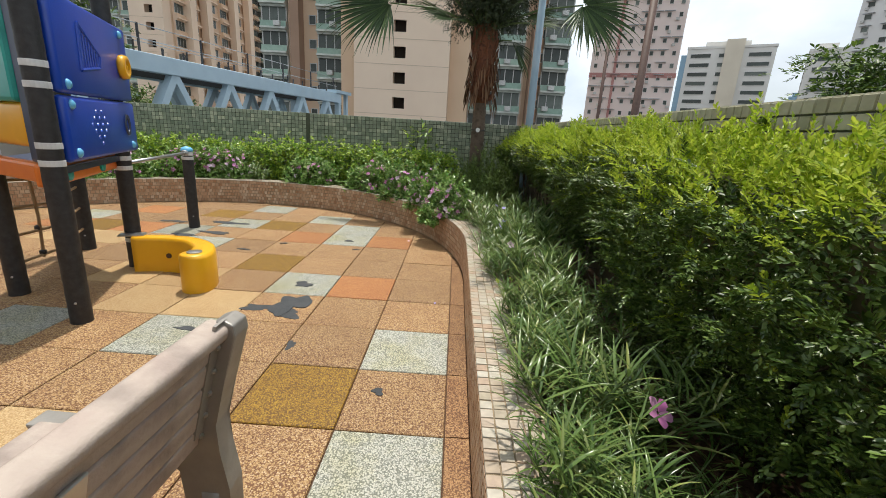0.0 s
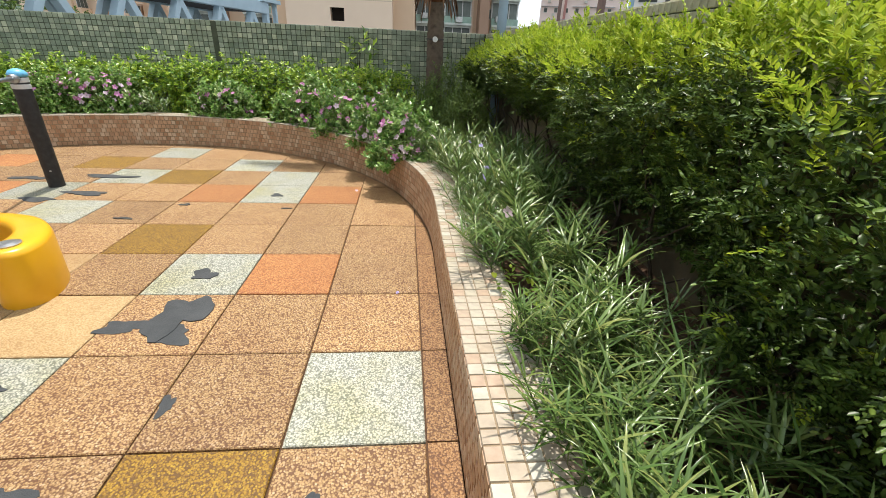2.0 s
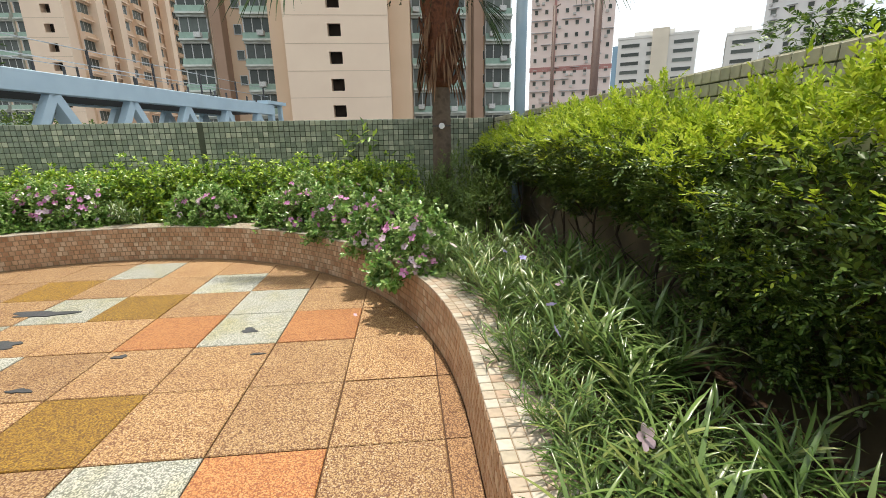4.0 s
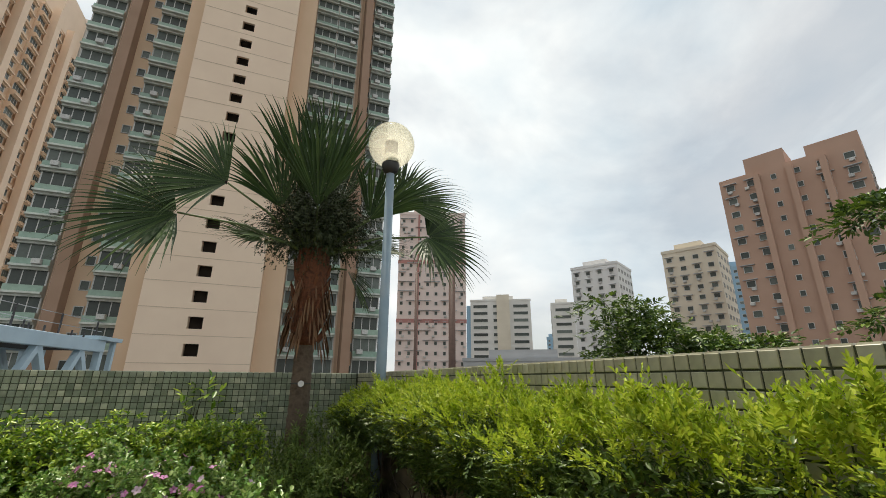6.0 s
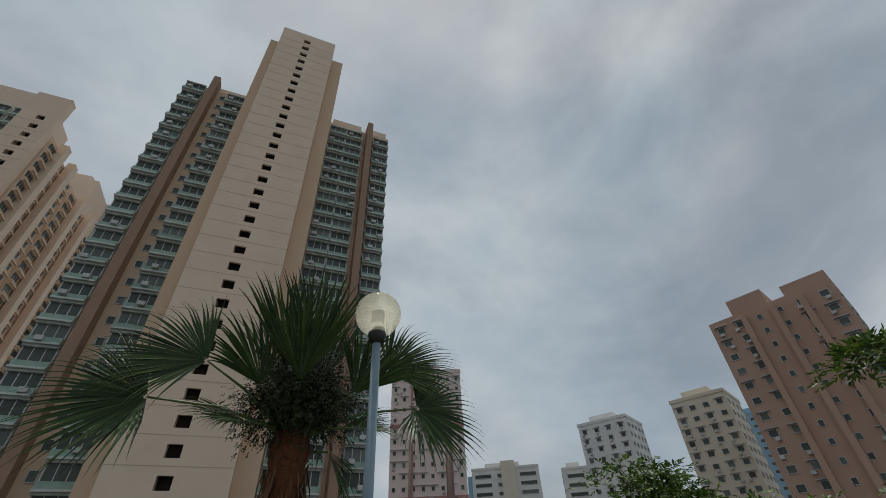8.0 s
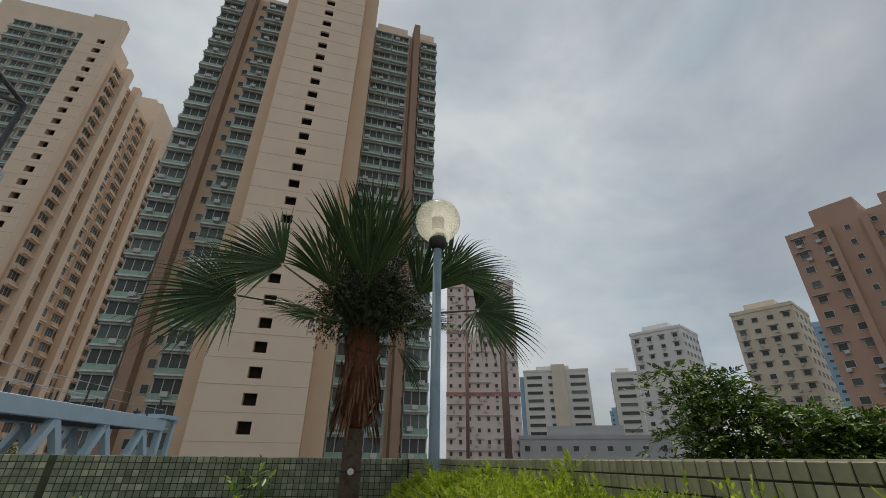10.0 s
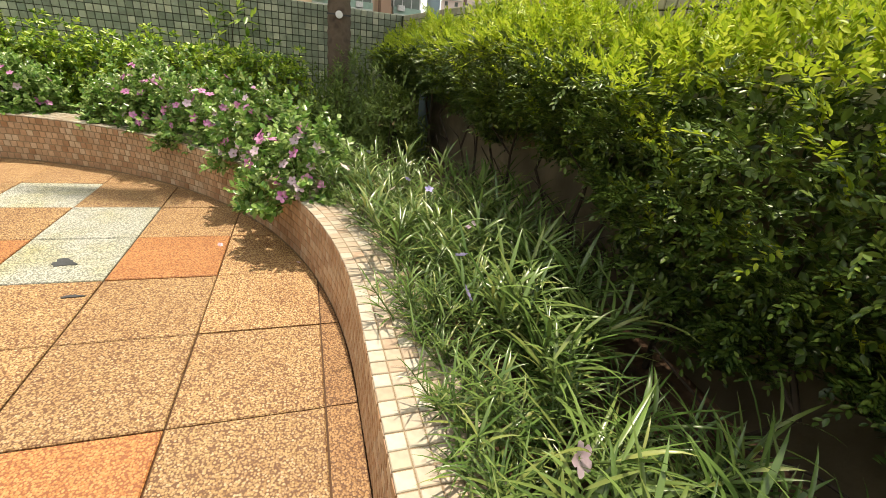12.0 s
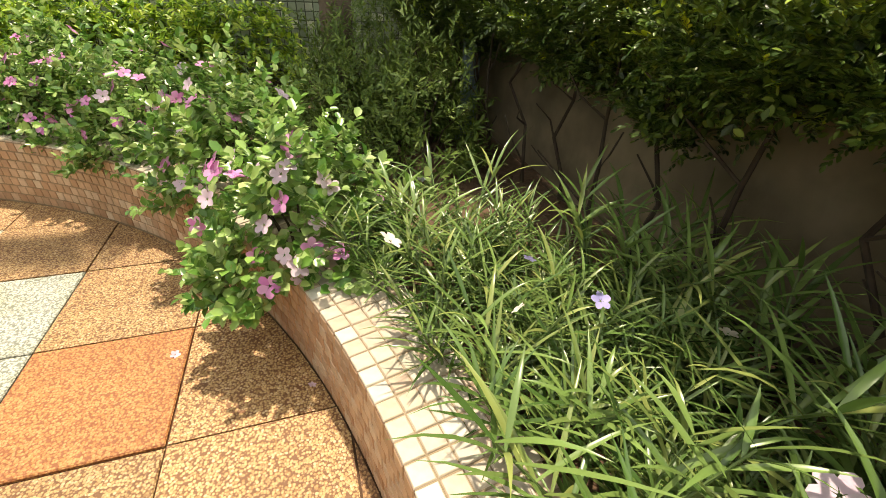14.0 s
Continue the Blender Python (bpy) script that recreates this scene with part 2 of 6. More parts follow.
material("hedge_leaf", [(0.026, 0.055, 0.013), (0.055, 0.108, 0.020), (0.14, 0.225, 0.040), (0.075, 0.14, 0.027), (0.22, 0.31, 0.058)], 0.36, by="island", scale=5, through_light=0.10, spec=0.45)
material("hedge_young", [(0.16, 0.28, 0.025), (0.38, 0.52, 0.04), (0.50, 0.62, 0.055), (0.58, 0.66, 0.09), (0.27, 0.40, 0.034), (0.45, 0.57, 0.05)], 0.42, by="island", scale=5, through_light=0.4, spec=0.3)
material("shrub_leaf", [(0.06, 0.15, 0.02), (0.17, 0.33, 0.035), (0.40, 0.57, 0.055), (0.55, 0.66, 0.09)], 0.32, by="island", scale=5, through_light=0.3)
material("vinca_leaf", [(0.08, 0.20, 0.036), (0.14, 0.30, 0.055), (0.25, 0.42, 0.09), (0.45, 0.57, 0.22), (0.18, 0.35, 0.06)], 0.3, by="island", scale=5, through_light=0.28)
material("blade_leaf", [(0.06, 0.125, 0.03), (0.11, 0.20, 0.048), (0.20, 0.30, 0.085), (0.085, 0.16, 0.04), (0.34, 0.39, 0.12)], 0.27, by="island", scale=9, through_light=0.2)
material("fine_leaf", [(0.08, 0.14, 0.03), (0.14, 0.22, 0.045), (0.22, 0.30, 0.06)], 0.5, by="island", scale=5, through_light=0.2, spec=0.3)
material("palm_leaf", [(0.022, 0.048, 0.014), (0.038, 0.078, 0.02), (0.075, 0.125, 0.035)], 0.45, by="island", scale=4, through_light=0.10, spec=0.25)
material("palm_dry", [(0.15, 0.075, 0.035), (0.22, 0.12, 0.06), (0.10, 0.05, 0.022)], 0.8, by="island", scale=9)
material("palm_fibre", [(0.065, 0.025, 0.012), (0.15, 0.054, 0.024), (0.095, 0.036, 0.017)], 0.9, scale=20, bump=1.0, bump_scale=50)
material("bark", [(0.065, 0.045, 0.032), (0.12, 0.088, 0.062), (0.085, 0.06, 0.042)], 0.9, scale=12, bump=0.9, bump_scale=30)
material("twig", [(0.03, 0.02, 0.013), (0.06, 0.042, 0.028)], 0.9, scale=20)
material("stem_green", [(0.07, 0.12, 0.03), (0.11, 0.16, 0.05)], 0.6, scale=10)
material("petal_pink", [(0.72, 0.26, 0.57), (0.82, 0.44, 0.70), (0.66, 0.20, 0.52)], 0.6, by="island", through_light=0.3)
material("petal_pale", [(0.80, 0.66, 0.76), (0.78, 0.58, 0.72)], 0.6, by="island", through_light=0.3)
material("petal_violet", [(0.40, 0.36, 0.78), (0.50, 0.45, 0.85)], 0.6, by="island", through_light=0.3)
material("petal_white", [(0.80, 0.76, 0.72), (0.84, 0.72, 0.70)], 0.6, by="island", through_light=0.3)
material("berry", [(0.012, 0.022, 0.007), (0.03, 0.05, 0.014), (0.055, 0.075, 0.022)], 0.75, by="island")
material("post_black", [(0.012, 0.012, 0.014), (0.03, 0.03, 0.032)], 0.55, scale=25, bump=0.25, bump_scale=60)
material("band_white", [(0.50, 0.52, 0.54), (0.62, 0.63, 0.64)], 0.4, scale=20)
material("plastic_blue", [(0.006, 0.045, 0.36), (0.009, 0.06, 0.44)], 0.3, scale=3, bump=0.05, stain=0.2, stain_scale=6, stain_colour=(0.02, 0.06, 0.25))
material("plastic_navy", [(0.02, 0.03, 0.07), (0.03, 0.04, 0.09)], 0.4)
material("plastic_sky", [(0.12, 0.42, 0.68), (0.15, 0.48, 0.74)], 0.35)
material("plastic_yellow", [(0.72, 0.36, 0.01), (0.80, 0.43, 0.015)], 0.3, scale=4, stain=0.3, stain_scale=5, stain_colour=(0.55, 0.26, 0.02))
material("plastic_orange", [(0.66, 0.16, 0.02), (0.72, 0.20, 0.03)], 0.35)
material("plastic_teal", [(0.0, 0.24, 0.22), (0.01, 0.30, 0.27)], 0.35)
material("rope", [(0.34, 0.24, 0.13), (0.26, 0.17, 0.09)], 0.9, bump=0.6, bump_scale=120)
material("steel", [(0.42, 0.43, 0.44), (0.52, 0.53, 0.54)], 0.32, metal=0.9, scale=12)
material("bench_metal", [(0.27, 0.255, 0.235), (0.36, 0.345, 0.32)], 0.5, metal=0.45, scale=9, bump=0.1)
material("bench_wood", [(0.36, 0.29, 0.25), (0.44, 0.37, 0.32), (0.40, 0.32, 0.28)], 0.75, scale=7, bump=0.25, bump_scale=90, stain=0.65, stain_scale=9, stain_colour=(0.22, 0.18, 0.16))
material("lamp_post", [(0.17, 0.25, 0.31), (0.22, 0.30, 0.36)], 0.5, scale=6, stain=0.4, stain_scale=4, stain_colour=(0.28, 0.28, 0.27))
material("lamp_dark", [(0.02, 0.02, 0.022), (0.03, 0.03, 0.03)], 0.5)
material("brown_pole", [(0.07, 0.035, 0.027), (0.10, 0.055, 0.04)], 0.6)
milky("globe_glass", (0.90, 0.89, 0.82))
material("lamp_inner", [(0.70, 0.69, 0.62), (0.78, 0.77, 0.70)], 0.5)
material("tower_beige", [(0.73, 0.57, 0.44), (0.77, 0.61, 0.47)], 0.8, scale=0.35, bump=0.0, stain=0.2, stain_scale=0.05, stain_colour=(0.66, 0.50, 0.37))
material("tower_tan", [(0.60, 0.43, 0.29), (0.64, 0.46, 0.32)], 0.8, scale=0.3)
material("tower_brown", [(0.30, 0.19, 0.13), (0.34, 0.22, 0.155)], 0.8, scale=0.4)
material("tower_groove", [(0.54, 0.42, 0.31), (0.56, 0.44, 0.33)], 0.85)
material("bay_ledge", [(0.58, 0.62, 0.57), (0.66, 0.68, 0.62), (0.54, 0.59, 0.55)], 0.7, by="object", scale=1.5)
material("bay_green", [(0.30, 0.44, 0.36), (0.37, 0.50, 0.41), (0.27, 0.40, 0.33)], 0.6, by="object", scale=1.5)
material("pane_dark", [(0.035, 0.045, 0.04), (0.07, 0.09, 0.08), (0.05, 0.06, 0.052), (0.15, 0.18, 0.16)], 0.4, by="object", scale=2)
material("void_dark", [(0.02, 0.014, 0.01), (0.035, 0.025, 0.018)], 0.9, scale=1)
material("office_white", [(0.60, 0.59, 0.56), (0.66, 0.65, 0.62)], 0.8, scale=0.2)
material("office_grey", [(0.36, 0.38, 0.40), (0.42, 0.44, 0.46)], 0.7, scale=0.2)
material("office_blue", [(0.20, 0.34, 0.46), (0.25, 0.39, 0.50)], 0.3, scale=0.2)
material("block_pink", [(0.70, 0.60, 0.57), (0.75, 0.65, 0.62)], 0.8, scale=0.2, stain=0.2, stain_scale=0.1, stain_colour=(0.60, 0.50, 0.47))
material("block_red", [(0.38, 0.19, 0.18), (0.44, 0.23, 0.21)], 0.8, scale=0.3)
material("block_cream", [(0.60, 0.54, 0.44), (0.66, 0.60, 0.49)], 0.8, scale=0.2, stain=0.25, stain_scale=0.12, stain_colour=(0.46, 0.40, 0.32))
material("block_white", [(0.62, 0.62, 0.62), (0.70, 0.70, 0.69)], 0.8, scale=0.2, stain=0.25, stain_scale=0.12, stain_colour=(0.45, 0.45, 0.45))
material("block_terracotta", [(0.43, 0.275, 0.205), (0.47, 0.31, 0.235)], 0.8, scale=0.2, stain=0.25, stain_scale=0.12, stain_colour=(0.37, 0.235, 0.175))
material("window_frame", [(0.62, 0.62, 0.60), (0.52, 0.52, 0.51)], 0.6, by="object")
material("bridge_blue", [(0.42, 0.56, 0.66), (0.48, 0.62, 0.71)], 0.5, scale=1.5, stain=0.25, stain_scale=1.0, stain_colour=(0.33, 0.42, 0.48))
# dark steel of rail posts and roof struts; on the bridge soffit it stands for shade
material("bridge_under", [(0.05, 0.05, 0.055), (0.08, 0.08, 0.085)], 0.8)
material("panel_white", [(0.62, 0.65, 0.69), (0.70, 0.73, 0.76)], 0.4, by="island", scale=1)
material("tree_leaf", [(0.03, 0.07, 0.013), (0.06, 0.125, 0.018), (0.12, 0.21, 0.028), (0.22, 0.32, 0.04)], 0.45, by="island", scale=2, through_light=0.18)
material("tag_white", [(0.66, 0.66, 0.64), (0.72, 0.72, 0.70)], 0.5)

# ---------------------------------------------------------------- building helpers
RNG = np.random.default_rng(7)


def mesh_of(name, verts, faces, mats, index=None, smooth=False):
    me = bpy.data.meshes.new(name)
    me.from_pydata([tuple(map(float, v)) for v in verts], [], [tuple(map(int, f)) for f in faces])
    for m in mats:
        me.materials.append(MATS[m])
    if index is not None:
        me.polygons.foreach_set("material_index", np.asarray(index, np.int32))
    if smooth:
        me.polygons.foreach_set("use_smooth", np.ones(len(me.polygons), bool))
    me.update()
    return me


def mesh_bm(name, bm, mat, smooth=False):
    me = bpy.data.meshes.new(name)
    bmesh.ops.recalc_face_normals(bm, faces=bm.faces)
    bm.to_mesh(me)
    bm.free()
    for m in ([mat] if isinstance(mat, str) else mat):
        me.materials.append(MATS[m])
    if smooth:
        me.polygons.foreach_set("use_smooth", np.ones(len(me.polygons), bool))
    return me


def part(name, data, mat, parent, label="", m=None, smooth=False):
    """One mesh object under a thing or a part. data: a bmesh or a mesh; m: its pose under the parent."""
    me = data if isinstance(data, bpy.types.Mesh) else mesh_bm(name, data, mat, smooth)
    ob = new(name, me)
    ob.parent = parent
    if m is not None:
        ob.matrix_basis = m
    if label:
        ob["label"] = label
    return ob


def thing(name, label, category, group="", kind="", m=None, data=None):
    ob = new(name, data)
    if m is not None:
        ob.matrix_basis = m
    return tagged(ob, label, category, group, kind)


def bm_box(x0, x1, y0, y1, z0, z1, bevel=0.0, segments=2, into=None):
    bm = into or bmesh.new()
    got = bmesh.ops.create_cube(bm, size=1, matrix=Matrix.LocRotScale(((x0 + x1) / 2, (y0 + y1) / 2, (z0 + z1) / 2), None, (x1 - x0, y1 - y0, z1 - z0)))
    if bevel:
        vs = set(got["verts"])
        bmesh.ops.bevel(bm, geom=[e for e in bm.edges if e.verts[0] in vs], offset=bevel, segments=segments, affect="EDGES", profile=0.5)
    return bm


def bm_tube(points, radii, sides=12, caps=True, into=None):
    """A tube along points, with a radius at each."""
    bm = into or bmesh.new()
    rings = []
    pts = [Vector(p) for p in points]
    for i, p in enumerate(pts):
        d = (pts[min(i + 1, len(pts) - 1)] - pts[max(i - 1, 0)]).normalized()
        a = d.orthogonal().normalized() if abs(d.z) < 0.9 else (Vector((1, 0, 0)) - d * d.x).normalized()
        b = d.cross(a)
        r = radii[i] if isinstance(radii, (list, tuple)) else radii
        rings.append([bm.verts.new(p + (a * math.cos(k * math.tau / sides) + b * math.sin(k * math.tau / sides)) * r) for k in range(sides)])
    for r0, r1 in zip(rings, rings[1:]):
        for k in range(sides):
            bm.faces.new((r0[k], r0[(k + 1) % sides], r1[(k + 1) % sides], r1[k]))
    if caps:
        bm.faces.new(rings[0][::-1])
        bm.faces.new(rings[-1])
    return bm


def bm_lathe(profile, sides=24, into=None):
    """Turns (radius, height) pairs round z."""
    bm = into or bmesh.new()
    rings = [[bm.verts.new((r * math.cos(k * math.tau / sides), r * math.sin(k * math.tau / sides), z)) for k in range(sides)] for r, z in profile]
    for r0, r1 in zip(rings, rings[1:]):
        for k in range(sides):
            bm.faces.new((r0[k], r0[(k + 1) % sides], r1[(k + 1) % sides], r1[k]))
    bm.faces.new(rings[0][::-1])
    bm.faces.new(rings[-1])
    return bm


def bm_prism(outline, h0, h1, into=None):
    """An upright prism over an outline of (x, y)."""
    bm = into or bmesh.new()
    lo = [bm.verts.new((x, y, h0)) for x, y in outline]
    hi = [bm.verts.new((x, y, h1)) for x, y in outline]
    n = len(outline)
    for k in range(n):
        bm.faces.new((lo[k], lo[(k + 1) % n], hi[(k + 1) % n], hi[k]))
    bm.faces.new(lo[::-1])
    bm.faces.new(hi)
    return bm


def unit(v):
    return v / np.maximum(np.linalg.norm(v, axis=-1, keepdims=True), 1e-9)


def leaves(name, P, D, N, L, W, mat, oval=True, cup=0.18, droop=0.12):
    """Many small leaves in one mesh: base P, way D, upper side N, length L, width W. Each is folded along its rib."""
    P, D = np.asarray(P, float), unit(np.asarray(D, float))
    N = np.asarray(N, float)
    N = unit(N - D * np.sum(N * D, 1, keepdims=True))
    S = np.cross(D, N)
    n = len(P)
    L, W = np.broadcast_to(L, n)[:, None], np.broadcast_to(W, n)[:, None]
    at = lambda a, s: P + D * L * a + S * W * s + N * (W * abs(s) * cup * 2 - L * droop * a * a)  # noqa: E731
    if oval:
        V = np.stack([at(0, 0), at(0.3, 0.42), at(0.68, 0.45), at(1, 0), at(0.68, -0.45), at(0.3, -0.42)], 1).reshape(-1, 3)
        F = (np.arange(n)[:, None, None] * 6 + np.array([[0, 1, 2, 3], [0, 3, 4, 5]])).reshape(-1, 4)
        k = 4
    else:
        V = np.stack([at(0, 0), at(0.45, 0.5), at(1, 0), at(0.45, -0.5)], 1).reshape(-1, 3)
        F = (np.arange(n)[:, None, None] * 4 + np.array([[0, 1, 2], [0, 2, 3]])).reshape(-1, 3)
        k = 3
    me = bpy.data.meshes.new(name)
    me.vertices.add(len(V))
    me.vertices.foreach_set("co", V.ravel())
    me.loops.add(F.size)
    me.loops.foreach_set("vertex_index", F.ravel().astype(np.int32))
    me.polygons.add(len(F))
    me.polygons.foreach_set("loop_start", (np.arange(len(F)) * k).astype(np.int32))
    me.update(calc_edges=True)
    me.materials.append(MATS[mat])
    return me


def sprigs(centres, ways, per, length, leaf, width, spread=0.9, rng=RNG):
    """Leaves set along short shoots: arrays for leaves()."""
    n = len(centres)
    P, D, N, L = [], [], [], []
    ways = unit(ways)
    for k in range(per):
        a = (k + 0.5) / per
        side = unit(np.cross(ways, rng.normal(size=(n, 3))))
        P.append(centres + ways * (length * a)[:, None] if np.ndim(length) else centres + ways * length * a)
        D.append(ways * (0.35 + 0.5 * a) + side * spread * (1.1 - 0.5 * a))
        N.append(ways * 0.7 + np.array([0, 0, 0.9]) + rng.normal(size=(n, 3)) * 0.25)
        L.append(leaf * rng.uniform(0.7, 1.25, n) * (1 - 0.25 * a))
    L = np.concatenate(L)
    return np.concatenate(P), np.concatenate(D), np.concatenate(N), L, L * width


# ---------------------------------------------------------------- plan
KX = 0.115                     # kerb face along the straight side
ARC_X, ARC_Y, ARC_R = -3.035, 1.55, 3.15
KERB_H, KERB_W = 0.36, 0.25
WALL_X, WALL_Y, WALL_TOP = 1.13, 6.03, 1.50
FAR_Y = -4.6                   # where the place is closed behind the walk
LEFT_X = 2 * ARC_X - KX


def kerb_line(step):
    """Points and outward ways along the kerb's inner face, from the near right end round the arc to the left."""
    out = []
    n = int((ARC_Y - FAR_Y) / step)
    for i in range(n):
        out.append((KX, FAR_Y + (i + 0.5) * (ARC_Y - FAR_Y) / n, 0.0))
    m = int(math.pi * ARC_R / step)
    for i in range(m):
        a = (i + 0.5) * math.pi / m
        out.append((ARC_X + ARC_R * math.cos(a), ARC_Y + ARC_R * math.sin(a), a))
    for i in range(n):
        out.append((LEFT_X, ARC_Y - (i + 0.5) * (ARC_Y - FAR_Y) / n, math.pi))
    return out


def ring(offset, n=64):
    """The outline of the play area, pushed outward."""
    pts = [(KX + offset, FAR_Y)]
    for i in range(n + 1):
        a = i * math.pi / n
        pts.append((ARC_X + (ARC_R + offset) * math.cos(a), ARC_Y + (ARC_R + offset) * math.sin(a)))
    pts.append((LEFT_X - offset, FAR_Y))
    return pts


def structure(name, bm, mat, label, category):
    return thing(name, label, category, kind="structure", data=mesh_bm(name, bm, mat))


# bed of the play area, the planter kerb, the soil, the two boundary walls
floor = structure("floor", bm_prism(ring(0.06), -0.3, -0.012), "joint", "dark bedding under orange rubber safety tiles", "floor")


def build_kerb():
    bm = bmesh.new()
    inner, outer = ring(0.004), ring(KERB_W - 0.004)
    rows = [[bm.verts.new((x, y, z)) for x, y in line] for line, z in ((inner, -0.3), (inner, KERB_H - 0.004), (outer, KERB_H - 0.004), (outer, -0.3))]
    for a, b in zip(rows, rows[1:] + rows[:1]):
        for k in range(len(inner) - 1):
            bm.faces.new((a[k], a[k + 1], b[k + 1], b[k]))
    bm.faces.new([r[0] for r in rows])
    bm.faces.new([r[-1] for r in rows][::-1])
    return structure("planter_kerb", bm, "grout", "low curved planter kerb clad in beige mosaic tiles", "kerb")


kerb = build_kerb()


def build_soil():
    """The planting bed, uneven, between kerb and walls."""
    outer = [(WALL_X, FAR_Y)] + [None] * 65 + [(LEFT_X - 1.2, FAR_Y)]
    for i in range(65):
        a = i * math.pi / 64
        c, s = math.cos(a), math.sin(a)
        k = min((WALL_X - ARC_X) / max(c, 1e-6) if c > 0 else 1e9, (WALL_Y - ARC_Y) / max(s, 1e-6), (ARC_X - LEFT_X + 1.2) / max(-c, 1e-6) if c < 0 else 1e9)
        outer[i + 1] = (ARC_X + k * c, ARC_Y + k * s)
    inner = ring(KERB_W - 0.01)
    bm = bmesh.new()
    steps = 8
    # finer along the straight side
    pairs = []
    for k in range(30):
        f = k / 30
        pairs.append((((KX + KERB_W - 0.01), FAR_Y + f * (ARC_Y - FAR_Y)), (WALL_X, FAR_Y + f * (ARC_Y - FAR_Y))))
    pairs += list(zip(inner[1:], outer[1:]))
    grid = []
    for (ax, ay), (bx, by) in pairs:
        row = []
        for s in range(steps + 1):
            x, y = ax + (bx - ax) * s / steps, ay + (by - ay) * s / steps
            row.append(bm.verts.new((x, y, 0.30 + 0.035 * noise.noise((x * 3, y * 3, 0)) + 0.02 * noise.noise((x * 11, y * 11, 4)))))
        grid.append(row)
    for a, b in zip(grid, grid[1:]):
        for k in range(steps):
            bm.faces.new((a[k], a[k + 1], b[k + 1], b[k]))
    return structure("planting_bed", bm, "soil", "reddish brown soil in the planting bed", "soil")


build_soil()
wall_back = structure("wall_north", bm_box(LEFT_X - 1.4, WALL_X + 0.2, WALL_Y + 0.006, WALL_Y + 0.2, -0.3, WALL_TOP - 0.006), "wall_grout", "green mosaic tiled parapet wall behind the planting", "wall")
wall_right = structure("wall_east", bm_box(WALL_X + 0.006, WALL_X + 0.2, FAR_Y, WALL_Y + 0.005, -0.3, WALL_TOP - 0.006), "wall_grout", "khaki tiled parapet wall behind the hedge", "wall")
part("render_band", bm_box(WALL_X + 0.001, WALL_X + 0.01, FAR_Y, WALL_Y - 0.01, 0.0, 1.10), "wall_render", wall_right, "brown stained render below the tiles")
structure("wall_west", bm_box(LEFT_X - 1.6, LEFT_X - 1.4, FAR_Y, WALL_Y + 0.2, -0.3, WALL_TOP), "concrete", "plain concrete parapet closing the roof garden", "wall")
structure("wall_south", bm_box(LEFT_X - 1.6, WALL_X + 0.2, FAR_Y - 0.2, FAR_Y - 0.001, -0.3, 3.0), "concrete", "plain concrete wall behind the entrance side", "wall")
structure("podium", bm_box(LEFT_X - 1.6, WALL_X + 0.2, FAR_Y - 0.2, WALL_Y + 0.2, -8.0, -0.31), "concrete", "concrete podium carrying the roof garden", "podium")
GROUND_Z = -8.0


def build_ground():
    bm = bmesh.new()
    rings = []
    for r in (0.0, 60, 200, 700, 2500):
        rings.append([bm.verts.new((r * math.cos(k * math.tau / 48), r * math.sin(k * math.tau / 48), GROUND_Z)) for k in range(48)] if r else [bm.verts.new((0, 0, GROUND_Z))])
    for k in range(48):
        bm.faces.new((rings[0][0], rings[1][k], rings[1][(k + 1) % 48]))
    for a, b in zip(rings[1:], rings[2:]):
        for k in range(48):
            bm.faces.new((a[k], b[k], b[(k + 1) % 48], a[(k + 1) % 48]))
    structure("ground", bm, "ground", "grey city ground far below the roof garden", "ground")


build_ground()

# ---------------------------------------------------------------- planting


def sprays(P, W, per, length, leaf, width, rng):
    """Flat two-ranked sprays of small leaves: arrays for leaves()."""
    n = len(P)
    W = unit(W)
    up = np.array([0.0, 0.0, 1.0]) + rng.normal(size=(n, 3)) * 0.45
    S = unit(np.cross(W, up))
    N = np.cross(S, W)
    length = np.broadcast_to(length, n)
    out = [[], [], [], []]
    for k in range(per):
        a = (k + 0.6) / per
        side = 1 if k % 2 else -1
        q = P + W * (length * a)[:, None] - np.array([0, 0, 1.0]) * (0.22 * length * a * a)[:, None]
        out[0].append(q)
        out[1].append(W * (0.55 + 0.6 * a) + S * side * (0.95 - 0.55 * a) + rng.normal(size=(n, 3)) * 0.16)
        out[2].append(N * 0.5 + np.array([-0.12, 0, 0.8]) + rng.normal(size=(n, 3)) * 0.3)
        out[3].append(leaf * rng.uniform(0.7, 1.2, n) * (1.0 - 0.3 * a))
    P, D, N, L = (np.concatenate(o) for o in out)
    return P, D, N, L, L * width


def ripple(u, v, seed, lo, hi, waves=14):
    """A smooth uneven field over a face, about -1 to 1; lo and hi: wavelengths in metres."""
    rng = np.random.default_rng(seed)
    f = np.zeros(len(u))
    for _ in range(waves):
        k, a = math.tau / rng.uniform(lo, hi), rng.uniform(0, math.tau)
        f += np.sin(u * k * math.cos(a) + v * k * math.sin(a) + rng.uniform(0, math.tau))
    return f / math.sqrt(waves / 2) / 1.6


